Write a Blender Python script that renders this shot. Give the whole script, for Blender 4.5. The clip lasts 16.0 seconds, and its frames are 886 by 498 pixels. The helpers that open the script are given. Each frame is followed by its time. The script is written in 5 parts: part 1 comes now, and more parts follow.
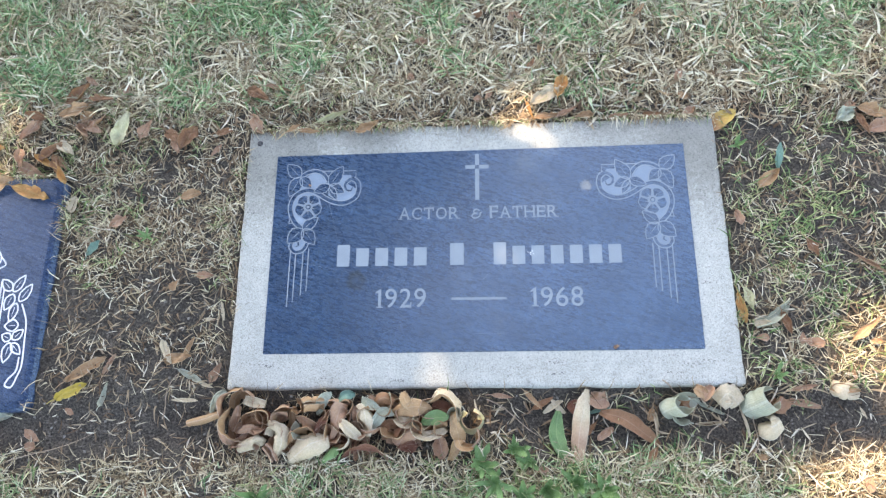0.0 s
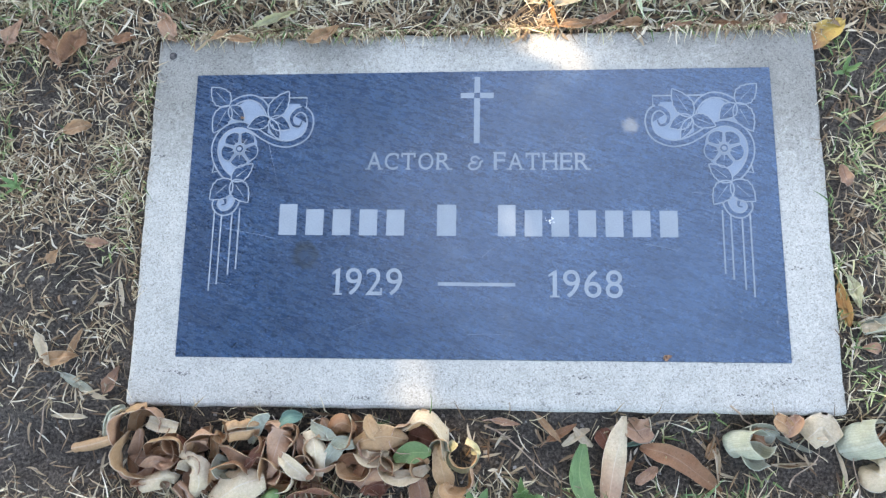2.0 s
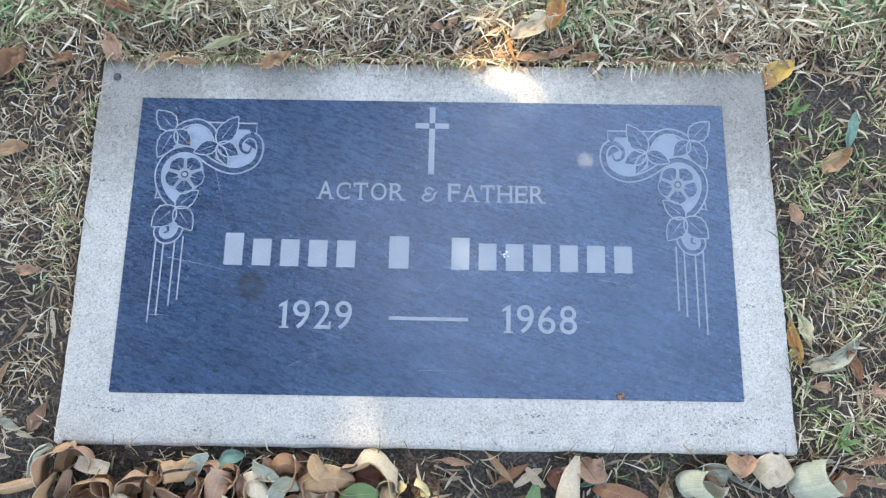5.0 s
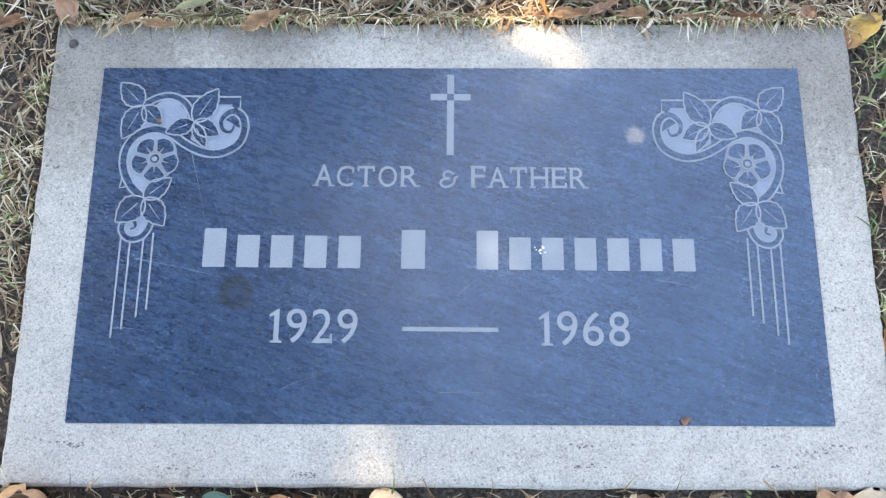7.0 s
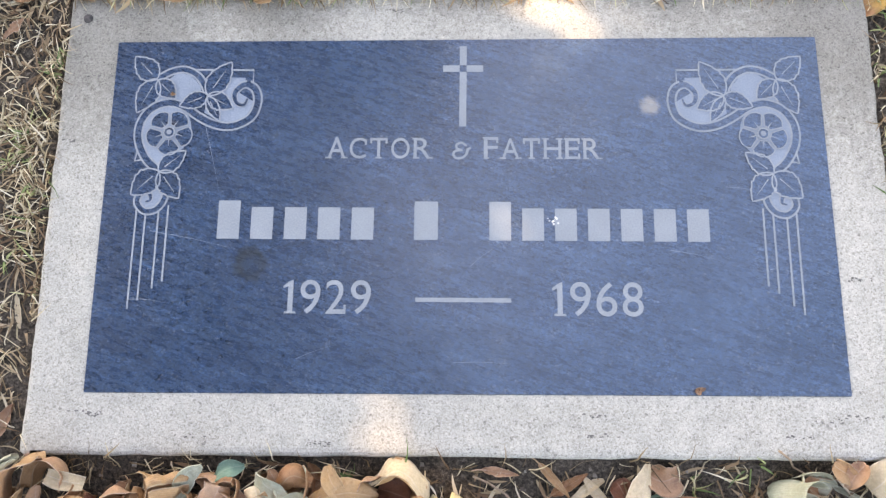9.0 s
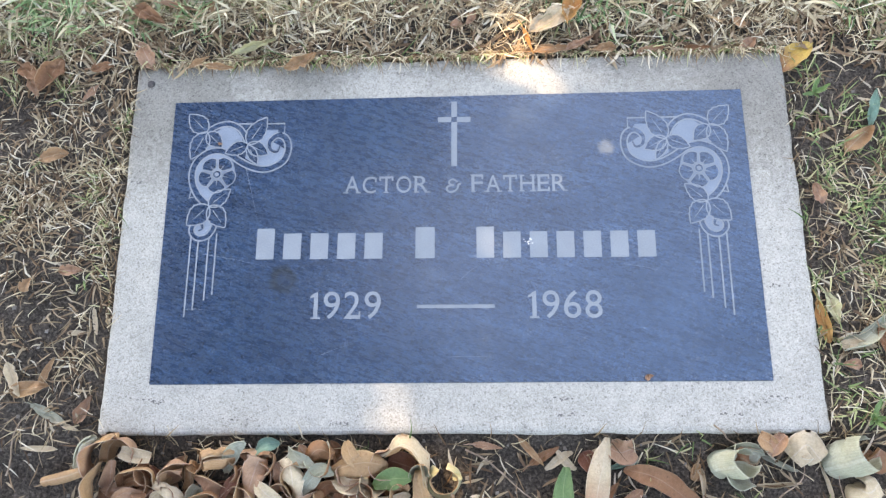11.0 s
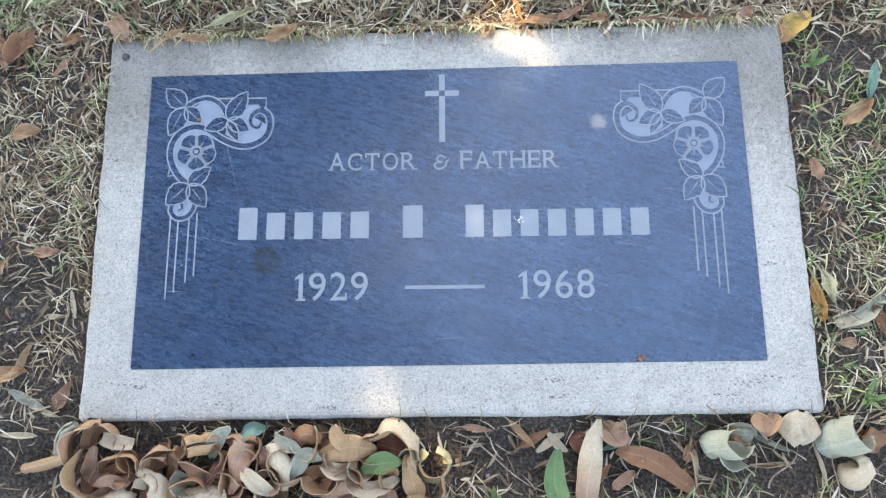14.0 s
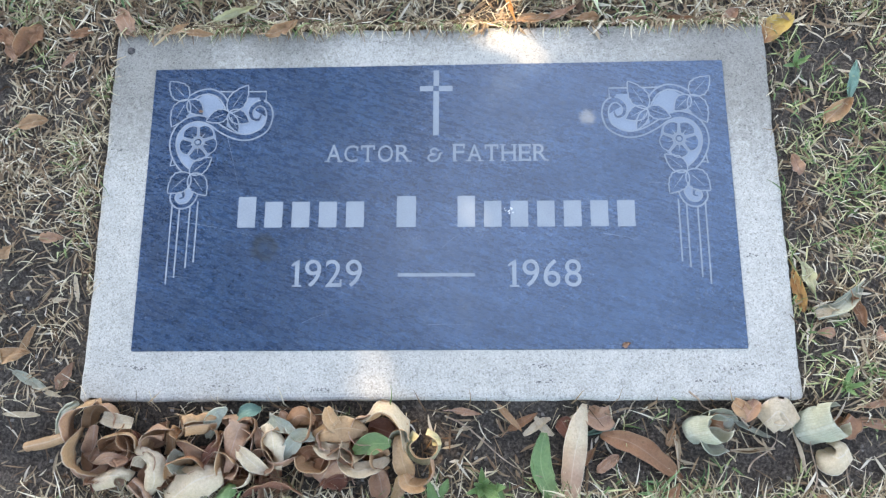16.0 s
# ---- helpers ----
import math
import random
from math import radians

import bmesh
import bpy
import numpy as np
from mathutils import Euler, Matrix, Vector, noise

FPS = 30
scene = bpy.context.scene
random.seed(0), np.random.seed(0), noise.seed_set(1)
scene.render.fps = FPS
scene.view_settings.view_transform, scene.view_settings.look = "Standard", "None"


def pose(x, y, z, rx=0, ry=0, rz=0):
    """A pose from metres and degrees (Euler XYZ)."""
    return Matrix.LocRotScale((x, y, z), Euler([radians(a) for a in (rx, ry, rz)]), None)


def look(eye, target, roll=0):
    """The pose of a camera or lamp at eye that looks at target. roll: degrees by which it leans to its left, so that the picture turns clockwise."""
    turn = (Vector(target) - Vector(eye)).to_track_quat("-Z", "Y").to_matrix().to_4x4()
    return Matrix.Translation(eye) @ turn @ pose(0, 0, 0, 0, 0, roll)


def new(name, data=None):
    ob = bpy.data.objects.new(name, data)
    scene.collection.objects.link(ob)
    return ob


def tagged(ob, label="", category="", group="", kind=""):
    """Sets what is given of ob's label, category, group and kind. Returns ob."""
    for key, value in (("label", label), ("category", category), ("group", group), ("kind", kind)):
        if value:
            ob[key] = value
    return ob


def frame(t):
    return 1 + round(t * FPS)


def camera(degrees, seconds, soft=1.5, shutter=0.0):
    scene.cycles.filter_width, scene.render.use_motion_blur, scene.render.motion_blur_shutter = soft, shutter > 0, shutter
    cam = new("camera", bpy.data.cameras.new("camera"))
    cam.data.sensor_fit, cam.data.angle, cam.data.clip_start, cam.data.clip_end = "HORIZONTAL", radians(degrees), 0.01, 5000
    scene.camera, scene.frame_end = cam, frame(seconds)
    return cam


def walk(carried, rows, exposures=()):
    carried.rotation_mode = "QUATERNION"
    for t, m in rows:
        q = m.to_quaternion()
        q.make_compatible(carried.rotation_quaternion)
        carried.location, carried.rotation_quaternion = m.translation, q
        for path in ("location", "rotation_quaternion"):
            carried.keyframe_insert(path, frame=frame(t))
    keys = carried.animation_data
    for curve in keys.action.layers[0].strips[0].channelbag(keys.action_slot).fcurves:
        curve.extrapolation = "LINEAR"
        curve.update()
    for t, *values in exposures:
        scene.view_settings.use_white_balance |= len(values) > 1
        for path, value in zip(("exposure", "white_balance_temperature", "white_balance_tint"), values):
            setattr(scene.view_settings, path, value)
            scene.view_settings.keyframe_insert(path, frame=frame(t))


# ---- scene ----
cam = camera(62.9, 16.0, soft=1.3)
# stops, white balance and tint along the clip
EXPOSURES = ((0, 2.57, 8000, 13), (4, 2.54, 8000, 13), (6.5, 2.54, 8200, 15), (7.5, 2.54, 8200, 15), (8, 2.54, 8700, 17), (8.5, 2.56, 9400, 19), (9, 2.58, 10000, 21), (9.5, 2.58, 10100, 21), (12, 2.54, 8200, 15), (16, 2.54, 8200, 14))
PATH = [
    (0, (0.028, -0.322, 0.996), (-0.121, 0.287, -0.903), -14.4),
    (0.2, (0.026, -0.359, 1.028), (-0.116, 0.297, -0.856), -13.1),
    (0.5, (0.032, -0.326, 1.019), (-0.118, 0.304, -0.873), -15.3),
    (0.7, (0.037, -0.295, 0.980), (-0.110, 0.320, -0.918), -14.4),
    (1, (0.038, -0.251, 0.891), (-0.137, 0.302, -1.023), -17.2),
    (1.2, (0.027, -0.219, 0.837), (-0.145, 0.296, -1.088), -17.9),
    (1.5, (0.018, -0.198, 0.778), (-0.161, 0.254, -1.162), -19.9),
    (1.7, (0.008, -0.193, 0.747), (-0.130, 0.212, -1.206), -17.7),
    (2, (0.014, -0.18, 0.726), (-0.114, 0.196, -1.235), -18.4),
    (2.5, (0.006, -0.166, 0.702), (-0.09, 0.195, -1.262), -14.5),
    (3, (0.011, -0.162, 0.695), (-0.058, 0.203, -1.271), -11.0),
    (3.5, (0.01, -0.16, 0.699), (-0.036, 0.245, -1.259), -6.3),
    (4, (0.015, -0.162, 0.707), (-0.029, 0.272, -1.245), -5.0),
    (4.2, (0.017, -0.165, 0.708), (-0.018, 0.28, -1.242), -3.7),
    (6.3, (0.009, -0.171, 0.71), (0.011, 0.278, -1.239), 1.3),
    (6.5, (0.005, -0.164, 0.687), (0.004, 0.282, -1.262), 0.2),
    (7, (-0.001, -0.138, 0.59), (-0.015, 0.285, -1.364), -1.7),
    (7.5, (0.0, -0.122, 0.532), (-0.027, 0.284, -1.426), -3.8),
    (8, (-0.004, -0.127, 0.53), (-0.043, 0.277, -1.429), -4.6),
    (8.5, (-0.008, -0.138, 0.539), (-0.055, 0.264, -1.419), -6.1),
    (9, (0.001, -0.153, 0.587), (-0.055, 0.242, -1.373), -7.9),
    (9.5, (0.013, -0.182, 0.683), (-0.05, 0.273, -1.264), -8.5),
    (9.7, (0.018, -0.188, 0.703), (-0.048, 0.272, -1.243), -9.4),
    (12, (0.024, -0.202, 0.719), (-0.072, 0.314, -1.211), -10.6),
    (12.5, (0.026, -0.183, 0.708), (-0.064, 0.284, -1.234), -11.7),
    (13, (0.019, -0.185, 0.702), (-0.061, 0.248, -1.249), -10.9),
    (13.5, (0.021, -0.181, 0.699), (-0.05, 0.229, -1.257), -10.8),
    (14, (0.022, -0.185, 0.701), (-0.04, 0.222, -1.256), -9.6),
    (14.5, (0.024, -0.191, 0.706), (-0.035, 0.225, -1.25), -8.9),
    (15, (0.028, -0.197, 0.712), (-0.034, 0.219, -1.244), -9.4),
    (15.5, (0.029, -0.207, 0.715), (-0.034, 0.22, -1.238), -8.9),
    (16, (0.032, -0.21, 0.719), (-0.034, 0.223, -1.233), -9.0),
]
walk(cam, [(t, look(eye, target, roll)) for t, eye, target, roll in PATH], EXPOSURES)

# ---------------------------------------------------------------- light
SUN_AZ, SUN_EL = radians(-35), radians(48)          # azimuth from +y towards +x
SUN_DIR = Vector((math.sin(SUN_AZ) * math.cos(SUN_EL), math.cos(SUN_AZ) * math.cos(SUN_EL), math.sin(SUN_EL)))
world = bpy.data.worlds.new("sky")
scene.world = world
world.use_nodes = True
wn = world.node_tree
sky = wn.nodes.new("ShaderNodeTexSky")
sky.sky_type, sky.sun_disc = "NISHITA", False
sky.sun_elevation, sky.sun_rotation = SUN_EL, SUN_AZ
wn.links.new(sky.outputs[0], wn.nodes["Background"].inputs[0])
wn.nodes["Background"].inputs[1].default_value = 0.15
sun = new("sun", bpy.data.lights.new("sun", "SUN"))
sun.data.energy, sun.data.angle, sun.data.color = 1.95, radians(0.53), (1.0, 0.87, 0.70)
sun.matrix_world = look(SUN_DIR * 30, (0, 0, 0))

# ---------------------------------------------------------------- materials
def hexa(c):
    return (*c, 1.0)


class Mat:
    """A node material with short ways to add nodes."""

    def __init__(self, name, rough=0.7, spec=0.5, coords="Object"):
        self.mat = bpy.data.materials.new(name)
        self.mat.use_nodes = True
        self.t = self.mat.node_tree
        self.b = self.t.nodes["Principled BSDF"]
        self.b.inputs["Roughness"].default_value = rough
        self.b.inputs["Specular IOR Level"].default_value = spec
        self.co = self.t.nodes.new("ShaderNodeTexCoord").outputs[coords]

    def put(self, value, socket):
        if hasattr(value, "is_linked"):
            self.t.links.new(value, socket)
        else:
            socket.default_value = value

    def mapped(self, scale=(1, 1, 1), turn=0.0, base=None):
        first, n = self.t.nodes.new("ShaderNodeMapping"), self.t.nodes.new("ShaderNodeMapping")
        first.inputs["Rotation"].default_value = (0, 0, radians(turn))
        n.inputs["Scale"].default_value = scale
        self.t.links.new(base or self.co, first.inputs["Vector"])
        self.t.links.new(first.outputs[0], n.inputs["Vector"])
        return n.outputs[0]

    def noise(self, scale, detail=4.0, rough=0.55, co=None):
        n = self.t.nodes.new("ShaderNodeTexNoise")
        n.inputs["Scale"].default_value = scale
        n.inputs["Detail"].default_value = detail
        n.inputs["Roughness"].default_value = rough
        self.t.links.new(co or self.co, n.inputs["Vector"])
        return n.outputs["Fac"]

    def ramp(self, fac, *stops):
        n = self.t.nodes.new("ShaderNodeValToRGB")
        e = n.color_ramp.elements
        while len(e) < len(stops):
            e.new(0.5)
        for k, (p, c) in zip(e, stops):
            k.position = p
            k.color = hexa(c) if isinstance(c, tuple) else (c, c, c, 1)
        self.put(fac, n.inputs[0])
        return n.outputs[0]

    def mix(self, fac, a, b, kind="MIX"):
        n = self.t.nodes.new("ShaderNodeMixRGB")
        n.blend_type = kind
        self.put(fac, n.inputs[0])
        self.put(hexa(a) if isinstance(a, tuple) else a, n.inputs[1])
        self.put(hexa(b) if isinstance(b, tuple) else b, n.inputs[2])
        return n.outputs[0]

    def math(self, op, a, b=0.0):
        n = self.t.nodes.new("ShaderNodeMath")
        n.operation = op
        self.put(a, n.inputs[0])
        self.put(b, n.inputs[1])
        return n.outputs[0]

    def blot(self, x, y, r, soft=1.0):
        """1 inside a round spot at (x, y) on the object, 0 outside, with an uneven rim."""
        n = self.t.nodes.new("ShaderNodeVectorMath")
        n.operation = "DISTANCE"
        self.t.links.new(self.co, n.inputs[0])
        n.inputs[1].default_value = (x, y, 0.0)
        d = self.math("ADD", n.outputs["Value"], self.math("MULTIPLY", self.math("SUBTRACT", self.noise(160), 0.5), r * 0.9))
        return self.ramp(self.math("DIVIDE", d, r), (1 - 0.5 * soft, 1.0), (1.0, 0.0))

    def grains(self, scale):
        """A random grey for every grain."""
        n = self.t.nodes.new("ShaderNodeTexVoronoi")
        n.inputs["Scale"].default_value = scale
        self.t.links.new(self.co, n.inputs["Vector"])
        sep = self.t.nodes.new("ShaderNodeSeparateColor")
        self.t.links.new(n.outputs["Color"], sep.inputs[0])
        return sep.outputs[0]

    def island(self):
        return self.t.nodes.new("ShaderNodeNewGeometry").outputs["Random Per Island"]

    def chance(self):
        return self.t.nodes.new("ShaderNodeObjectInfo").outputs["Random"]

    def bump(self, height, strength=0.3, distance=0.001):
        n = self.t.nodes.new("ShaderNodeBump")
        n.inputs["Strength"].default_value, n.inputs["Distance"].default_value = strength, distance
        self.t.links.new(height, n.inputs["Height"])
        self.t.links.new(n.outputs[0], self.b.inputs["Normal"])

    def done(self, colour, rough=None):
        self.put(hexa(colour) if isinstance(colour, tuple) else colour, self.b.inputs["Base Color"])
        if rough is not None:
            self.put(rough, self.b.inputs["Roughness"])
        return self.mat


def concrete_material():
    m = Mat("concrete", 0.88, 0.3)
    grain = m.math("ADD", m.math("MULTIPLY", m.grains(900), 0.4), m.math("MULTIPLY", m.noise(300, 5, 0.75), 0.6))
    sand = m.ramp(grain, (0.24, (0.29, 0.277, 0.24)), (0.38, (0.445, 0.428, 0.377)), (0.58, (0.522, 0.503, 0.446)), (0.76, (0.615, 0.595, 0.53)))
    big = m.noise(9, 5)
    c = m.mix(0.5, m.mix(0.5, sand, m.ramp(m.noise(800, 2, 0.6), (0.30, 0.72), (0.62, 1.08)), "MULTIPLY"), m.ramp(big, (0.3, 0.72), (0.7, 1.0)), "MULTIPLY")
    pits = m.ramp(m.grains(620), (0.0, 0.3), (0.03, 0.45), (0.055, 1.0))
    c = m.mix(0.5, c, m.ramp(m.noise(55, 5, 0.7), (0.32, 0.74), (0.6, 1.04)), "MULTIPLY")
    c = m.mix(0.5, c, pits, "MULTIPLY")
    # darker blots along the top: weathering, and shade painted into the colour
    grime_and_shade = m.blot(-0.34, 0.20, 0.17)
    for spot in ((-0.17, 0.225, 0.10), (0.0, 0.24, 0.09), (0.21, 0.23, 0.10), (0.35, 0.19, 0.17)):
        grime_and_shade = m.math("MAXIMUM", grime_and_shade, m.blot(*spot))
    c = m.mix(m.math("MULTIPLY", grime_and_shade, 0.8), c, m.mix(1.0, c, (0.5, 0.49, 0.48), "MULTIPLY"))
    scuffs = m.ramp(m.noise(26, 6, 0.7, m.mapped((0.35, 2.2, 1))), (0.27, 0.35), (0.33, 1.0))
    c = m.mix(0.55, c, scuffs, "MULTIPLY")
    m.bump(m.math("ADD", grain, m.math("MULTIPLY", pits, 0.5)), 0.35, 0.0008)
    return m.done(c)


def granite_material(name, dark, light, spots=True, gloss=0.95, coat=0.2):
    m = Mat(name, 0.3, gloss)
    m.b.inputs["Coat Weight"].default_value, m.b.inputs["Coat Roughness"].default_value = coat, 0.2
    m.b.inputs["Specular Tint"].default_value = (0.80, 0.93, 1.0, 1.0)
    streak = m.noise(150, 6, 0.75, m.mapped((0.5, 1.5, 1), 17))
    fine = m.noise(470, 4, 0.75)
    grain = m.grains(520)
    cloud = m.noise(24, 5, 0.65, m.mapped((0.5, 1.4, 1), 17))
    c = m.ramp(m.math("ADD", m.math("MULTIPLY", streak, 0.25), m.math("MULTIPLY", cloud, 0.75)), (0.26, dark), (0.74, light))
    c = m.mix(0.7, c, m.ramp(fine, (0.37, 0.22), (0.65, 1.8)), "MULTIPLY")
    c = m.mix(0.8, c, m.ramp(grain, (0.0, 0.45), (0.2, 0.75), (0.6, 1.0), (0.95, 1.2)), "MULTIPLY")
    c = m.mix(m.ramp(m.grains(720), (0.96, 0.0), (0.985, 0.25)), c, (0.26, 0.29, 0.33))
    rubbed = m.ramp(m.noise(105, 6, 0.75, m.mapped((0.14, 2.2, 1), 21)), (0.47, 0.0), (0.66, 0.65))
    c = m.mix(rubbed, c, m.mix(1.0, c, (2.3, 2.1, 1.9), "MULTIPLY"))
    dust = m.ramp(m.noise(6, 4), (0.35, 0.0), (0.75, 0.16))
    c = m.mix(dust, c, (0.12, 0.16, 0.24))
    if spots:
        c = m.mix(m.math("MULTIPLY", m.math("SUBTRACT", m.blot(-0.176, -0.047, 0.0165, 0.7), m.math("MULTIPLY", m.blot(-0.174, -0.049, 0.010, 0.9), 0.6)), 0.85), c, (0.022, 0.03, 0.038))
        c = m.mix(m.math("MULTIPLY", m.blot(0.160, 0.090, 0.010), 0.5), c, (0.42, 0.37, 0.30))
        c = m.mix(m.math("MULTIPLY", m.blot(-0.252, 0.073, 0.006), 0.6), c, (0.05, 0.04, 0.035))
    m.bump(m.math("ADD", m.math("MULTIPLY", streak, 0.5), fine), 0.12, 0.0005)
    return m.done(c, m.ramp(streak, (0.3, 0.22), (0.7, 0.34)))


def frosted_material(name, a, b):
    m = Mat(name, 0.85, 0.3)
    fine = m.noise(700, 3, 0.7)
    c = m.mix(0.45, m.ramp(fine, (0.3, a), (0.7, b)), m.ramp(m.noise(40, 4), (0.3, 0.75), (0.7, 1.0)), "MULTIPLY")
    m.bump(fine, 0.2, 0.0004)
    return m.done(c)


def soil_material():
    m = Mat("soil", 0.95, 0.15)
    fine = m.noise(330, 6, 0.7)
    c = m.ramp(fine, (0.36, (0.032, 0.026, 0.021)), (0.52, (0.092, 0.076, 0.061)), (0.70, (0.22, 0.185, 0.15)))
    c = m.mix(0.6, c, m.ramp(m.noise(14, 4), (0.3, 0.55), (0.7, 1.25)), "MULTIPLY")
    far = m.ramp(m.noise(0.7, 5), (0.35, (0.07, 0.09, 0.035)), (0.65, (0.16, 0.145, 0.085)))
    sep = m.t.nodes.new("ShaderNodeSeparateXYZ")
    m.t.links.new(m.co, sep.inputs[0])
    n = m.t.nodes.new("ShaderNodeVectorMath")
    n.operation = "LENGTH"
    m.t.links.new(m.co, n.inputs[0])
    c = m.mix(m.ramp(m.math("DIVIDE", n.outputs["Value"], 4.0), (0.22, 0.0), (0.42, 1.0)), c, far)
    m.bump(fine, 0.8, 0.003)
    return m.done(c)


def blade_material(name, *stops, rough=0.6):
    m = Mat(name, rough, 0.35)
    c = m.ramp(m.island(), *stops)
    c = m.mix(0.5, c, m.ramp(m.noise(120, 3), (0.3, 0.6), (0.7, 1.1)), "MULTIPLY")
    m.b.inputs["Subsurface Weight"].default_value = 0.0
    return m.done(c)


def leaf_material(name, a, b, spot, vein, rough=0.6, spots=0.5, base=None):
    """a, b: the two colours of the blade, spot: that of its blemishes, vein: that of midrib and veins."""
    m = Mat(name, rough, 0.35, "UV")
    obj = m.t.nodes.new("ShaderNodeTexCoord").outputs["Object"]
    c = m.mix(m.ramp(m.noise(38, 4, 0.6, obj), (0.35, 0.0), (0.66, 1.0)), a, b)
    c = m.mix(m.math("MULTIPLY", m.ramp(m.noise(150, 4, 0.7, obj), (0.56, 0.0), (0.68, 1.0)), spots), c, spot)
    w = m.t.nodes.new("ShaderNodeTexWave")
    w.inputs["Scale"].default_value, w.inputs["Distortion"].default_value = 5.2, 1.4
    m.t.links.new(m.mapped((1, 0.55, 1), 0), w.inputs["Vector"])
    veins = m.ramp(w.outputs["Fac"], (0.80, 0.0), (0.97, 0.14))
    c = m.mix(veins, c, vein)
    sep = m.t.nodes.new("ShaderNodeSeparateXYZ")
    m.t.links.new(m.co, sep.inputs[0])
    if base:            # another colour towards the stalk
        reach = m.math("ADD", sep.outputs[1], m.math("MULTIPLY", m.math("SUBTRACT", m.noise(45, 4, 0.6, obj), 0.5), 0.5))
        c = m.mix(m.ramp(reach, (0.30, 1.0), (0.62, 0.0)), c, base)
    c = m.mix(m.ramp(sep.outputs[0], (0.015, 0.3), (0.06, 0.0)), c, vein)      # the midrib
    c = m.mix(m.ramp(sep.outputs[0], (0.93, 0.0), (0.985, 0.6)), c, vein)       # the dry, paler margin
    c = m.mix(m.math("MULTIPLY", m.ramp(m.noise(22, 4, 0.65, obj), (0.42, 0.0), (0.7, 1.0)), 0.4), c, spot)
    c = m.mix(0.6, c, m.ramp(m.noise(420, 4, 0.7, obj), (0.3, 0.7), (0.7, 1.15)), "MULTIPLY")
    c = m.mix(m.math("MULTIPLY", m.ramp(m.chance(), (0.0, 0.5), (1.0, 0.0)), 0.7), c, m.mix(1.0, c, (0.55, 0.5, 0.48), "MULTIPLY"))
    m.bump(m.math("ADD", m.noise(220, 3, 0.6, obj), m.math("MULTIPLY", w.outputs["Fac"], 0.5)), 0.35, 0.001)
    return m.done(c)


CONCRETE = concrete_material()
GRANITE = granite_material("blue_grey_granite", (0.011, 0.026, 0.056), (0.030, 0.070, 0.136))
GRANITE_DARK = granite_material("dark_granite", (0.010, 0.022, 0.05), (0.035, 0.065, 0.13), False, 0.4, 0.0)
FROST = frosted_material("sandblasted_granite", (0.235, 0.27, 0.30), (0.335, 0.37, 0.40))
FROST_FILL = frosted_material("sandblasted_ground", (0.20, 0.255, 0.32), (0.29, 0.345, 0.41))
WHITE_PAINT = frosted_material("white_filled_carving", (0.62, 0.63, 0.64), (0.8, 0.8, 0.8))
SOIL = soil_material()
DRY = blade_material("dry_grass_blade", (0.0, (0.12, 0.075, 0.04)), (0.25, (0.30, 0.21, 0.115)), (0.55, (0.55, 0.45, 0.28)), (0.85, (0.73, 0.63, 0.43)), (1.0, (0.85, 0.78, 0.60)))
GREEN = blade_material("green_grass_blade", (0.0, (0.08, 0.15, 0.045)), (0.4, (0.19, 0.275, 0.10)), (0.75, (0.385, 0.415, 0.175)), (1.0, (0.63, 0.59, 0.33)))
LAWN_GREEN = blade_material("lawn_green_blade", (0.0, (0.06, 0.14, 0.05)), (0.4, (0.18, 0.30, 0.12)), (0.75, (0.35, 0.46, 0.22)), (1.0, (0.54, 0.58, 0.37)))
STRAW = blade_material("straw_litter", (0.0, (0.11, 0.06, 0.03)), (0.45, (0.28, 0.18, 0.10)), (0.85, (0.46, 0.36, 0.23)), (1.0, (0.68, 0.61, 0.47)))
PEBBLE = blade_material("soil_crumb", (0.0, (0.04, 0.03, 0.025)), (0.7, (0.13, 0.105, 0.085)), (1.0, (0.3, 0.27, 0.23)), rough=0.95)
TAN = leaf_material("tan_dry_leaf", (0.40, 0.215, 0.10), (0.55, 0.35, 0.19), (0.25, 0.13, 0.06), (0.65, 0.56, 0.42))
CREAM = leaf_material("cream_dry_leaf", (0.56, 0.435, 0.275), (0.70, 0.585, 0.42), (0.36, 0.23, 0.12), (0.75, 0.70, 0.6), spots=0.3)
BROWN = leaf_material("brown_dry_leaf", (0.27, 0.12, 0.055), (0.41, 0.215, 0.11), (0.12, 0.05, 0.025), (0.55, 0.4, 0.27))
PINK = leaf_material("pinkish_dry_leaf", (0.39, 0.205, 0.115), (0.52, 0.325, 0.20), (0.25, 0.13, 0.10), (0.6, 0.48, 0.4))
RED = leaf_material("red_brown_leaf", (0.20, 0.07, 0.035), (0.31, 0.135, 0.085), (0.1, 0.04, 0.03), (0.5, 0.35, 0.28))
ORANGE = leaf_material("orange_leaf", (0.50, 0.20, 0.06), (0.60, 0.37, 0.13), (0.28, 0.09, 0.03), (0.7, 0.55, 0.25))
ORANGETAN = leaf_material("orange_tan_leaf", (0.42, 0.24, 0.11), (0.56, 0.38, 0.21), (0.26, 0.11, 0.05), (0.70, 0.54, 0.34))
CREAMPINK = leaf_material("cream_and_pinkish_leaf", (0.54, 0.41, 0.25), (0.68, 0.56, 0.39), (0.34, 0.20, 0.12), (0.72, 0.64, 0.5), base=(0.46, 0.29, 0.19))
TWOTONE = leaf_material("yellow_and_brown_leaf", (0.66, 0.42, 0.08), (0.72, 0.52, 0.16), (0.40, 0.17, 0.05), (0.74, 0.58, 0.28), spots=0.35, base=(0.42, 0.20, 0.09))
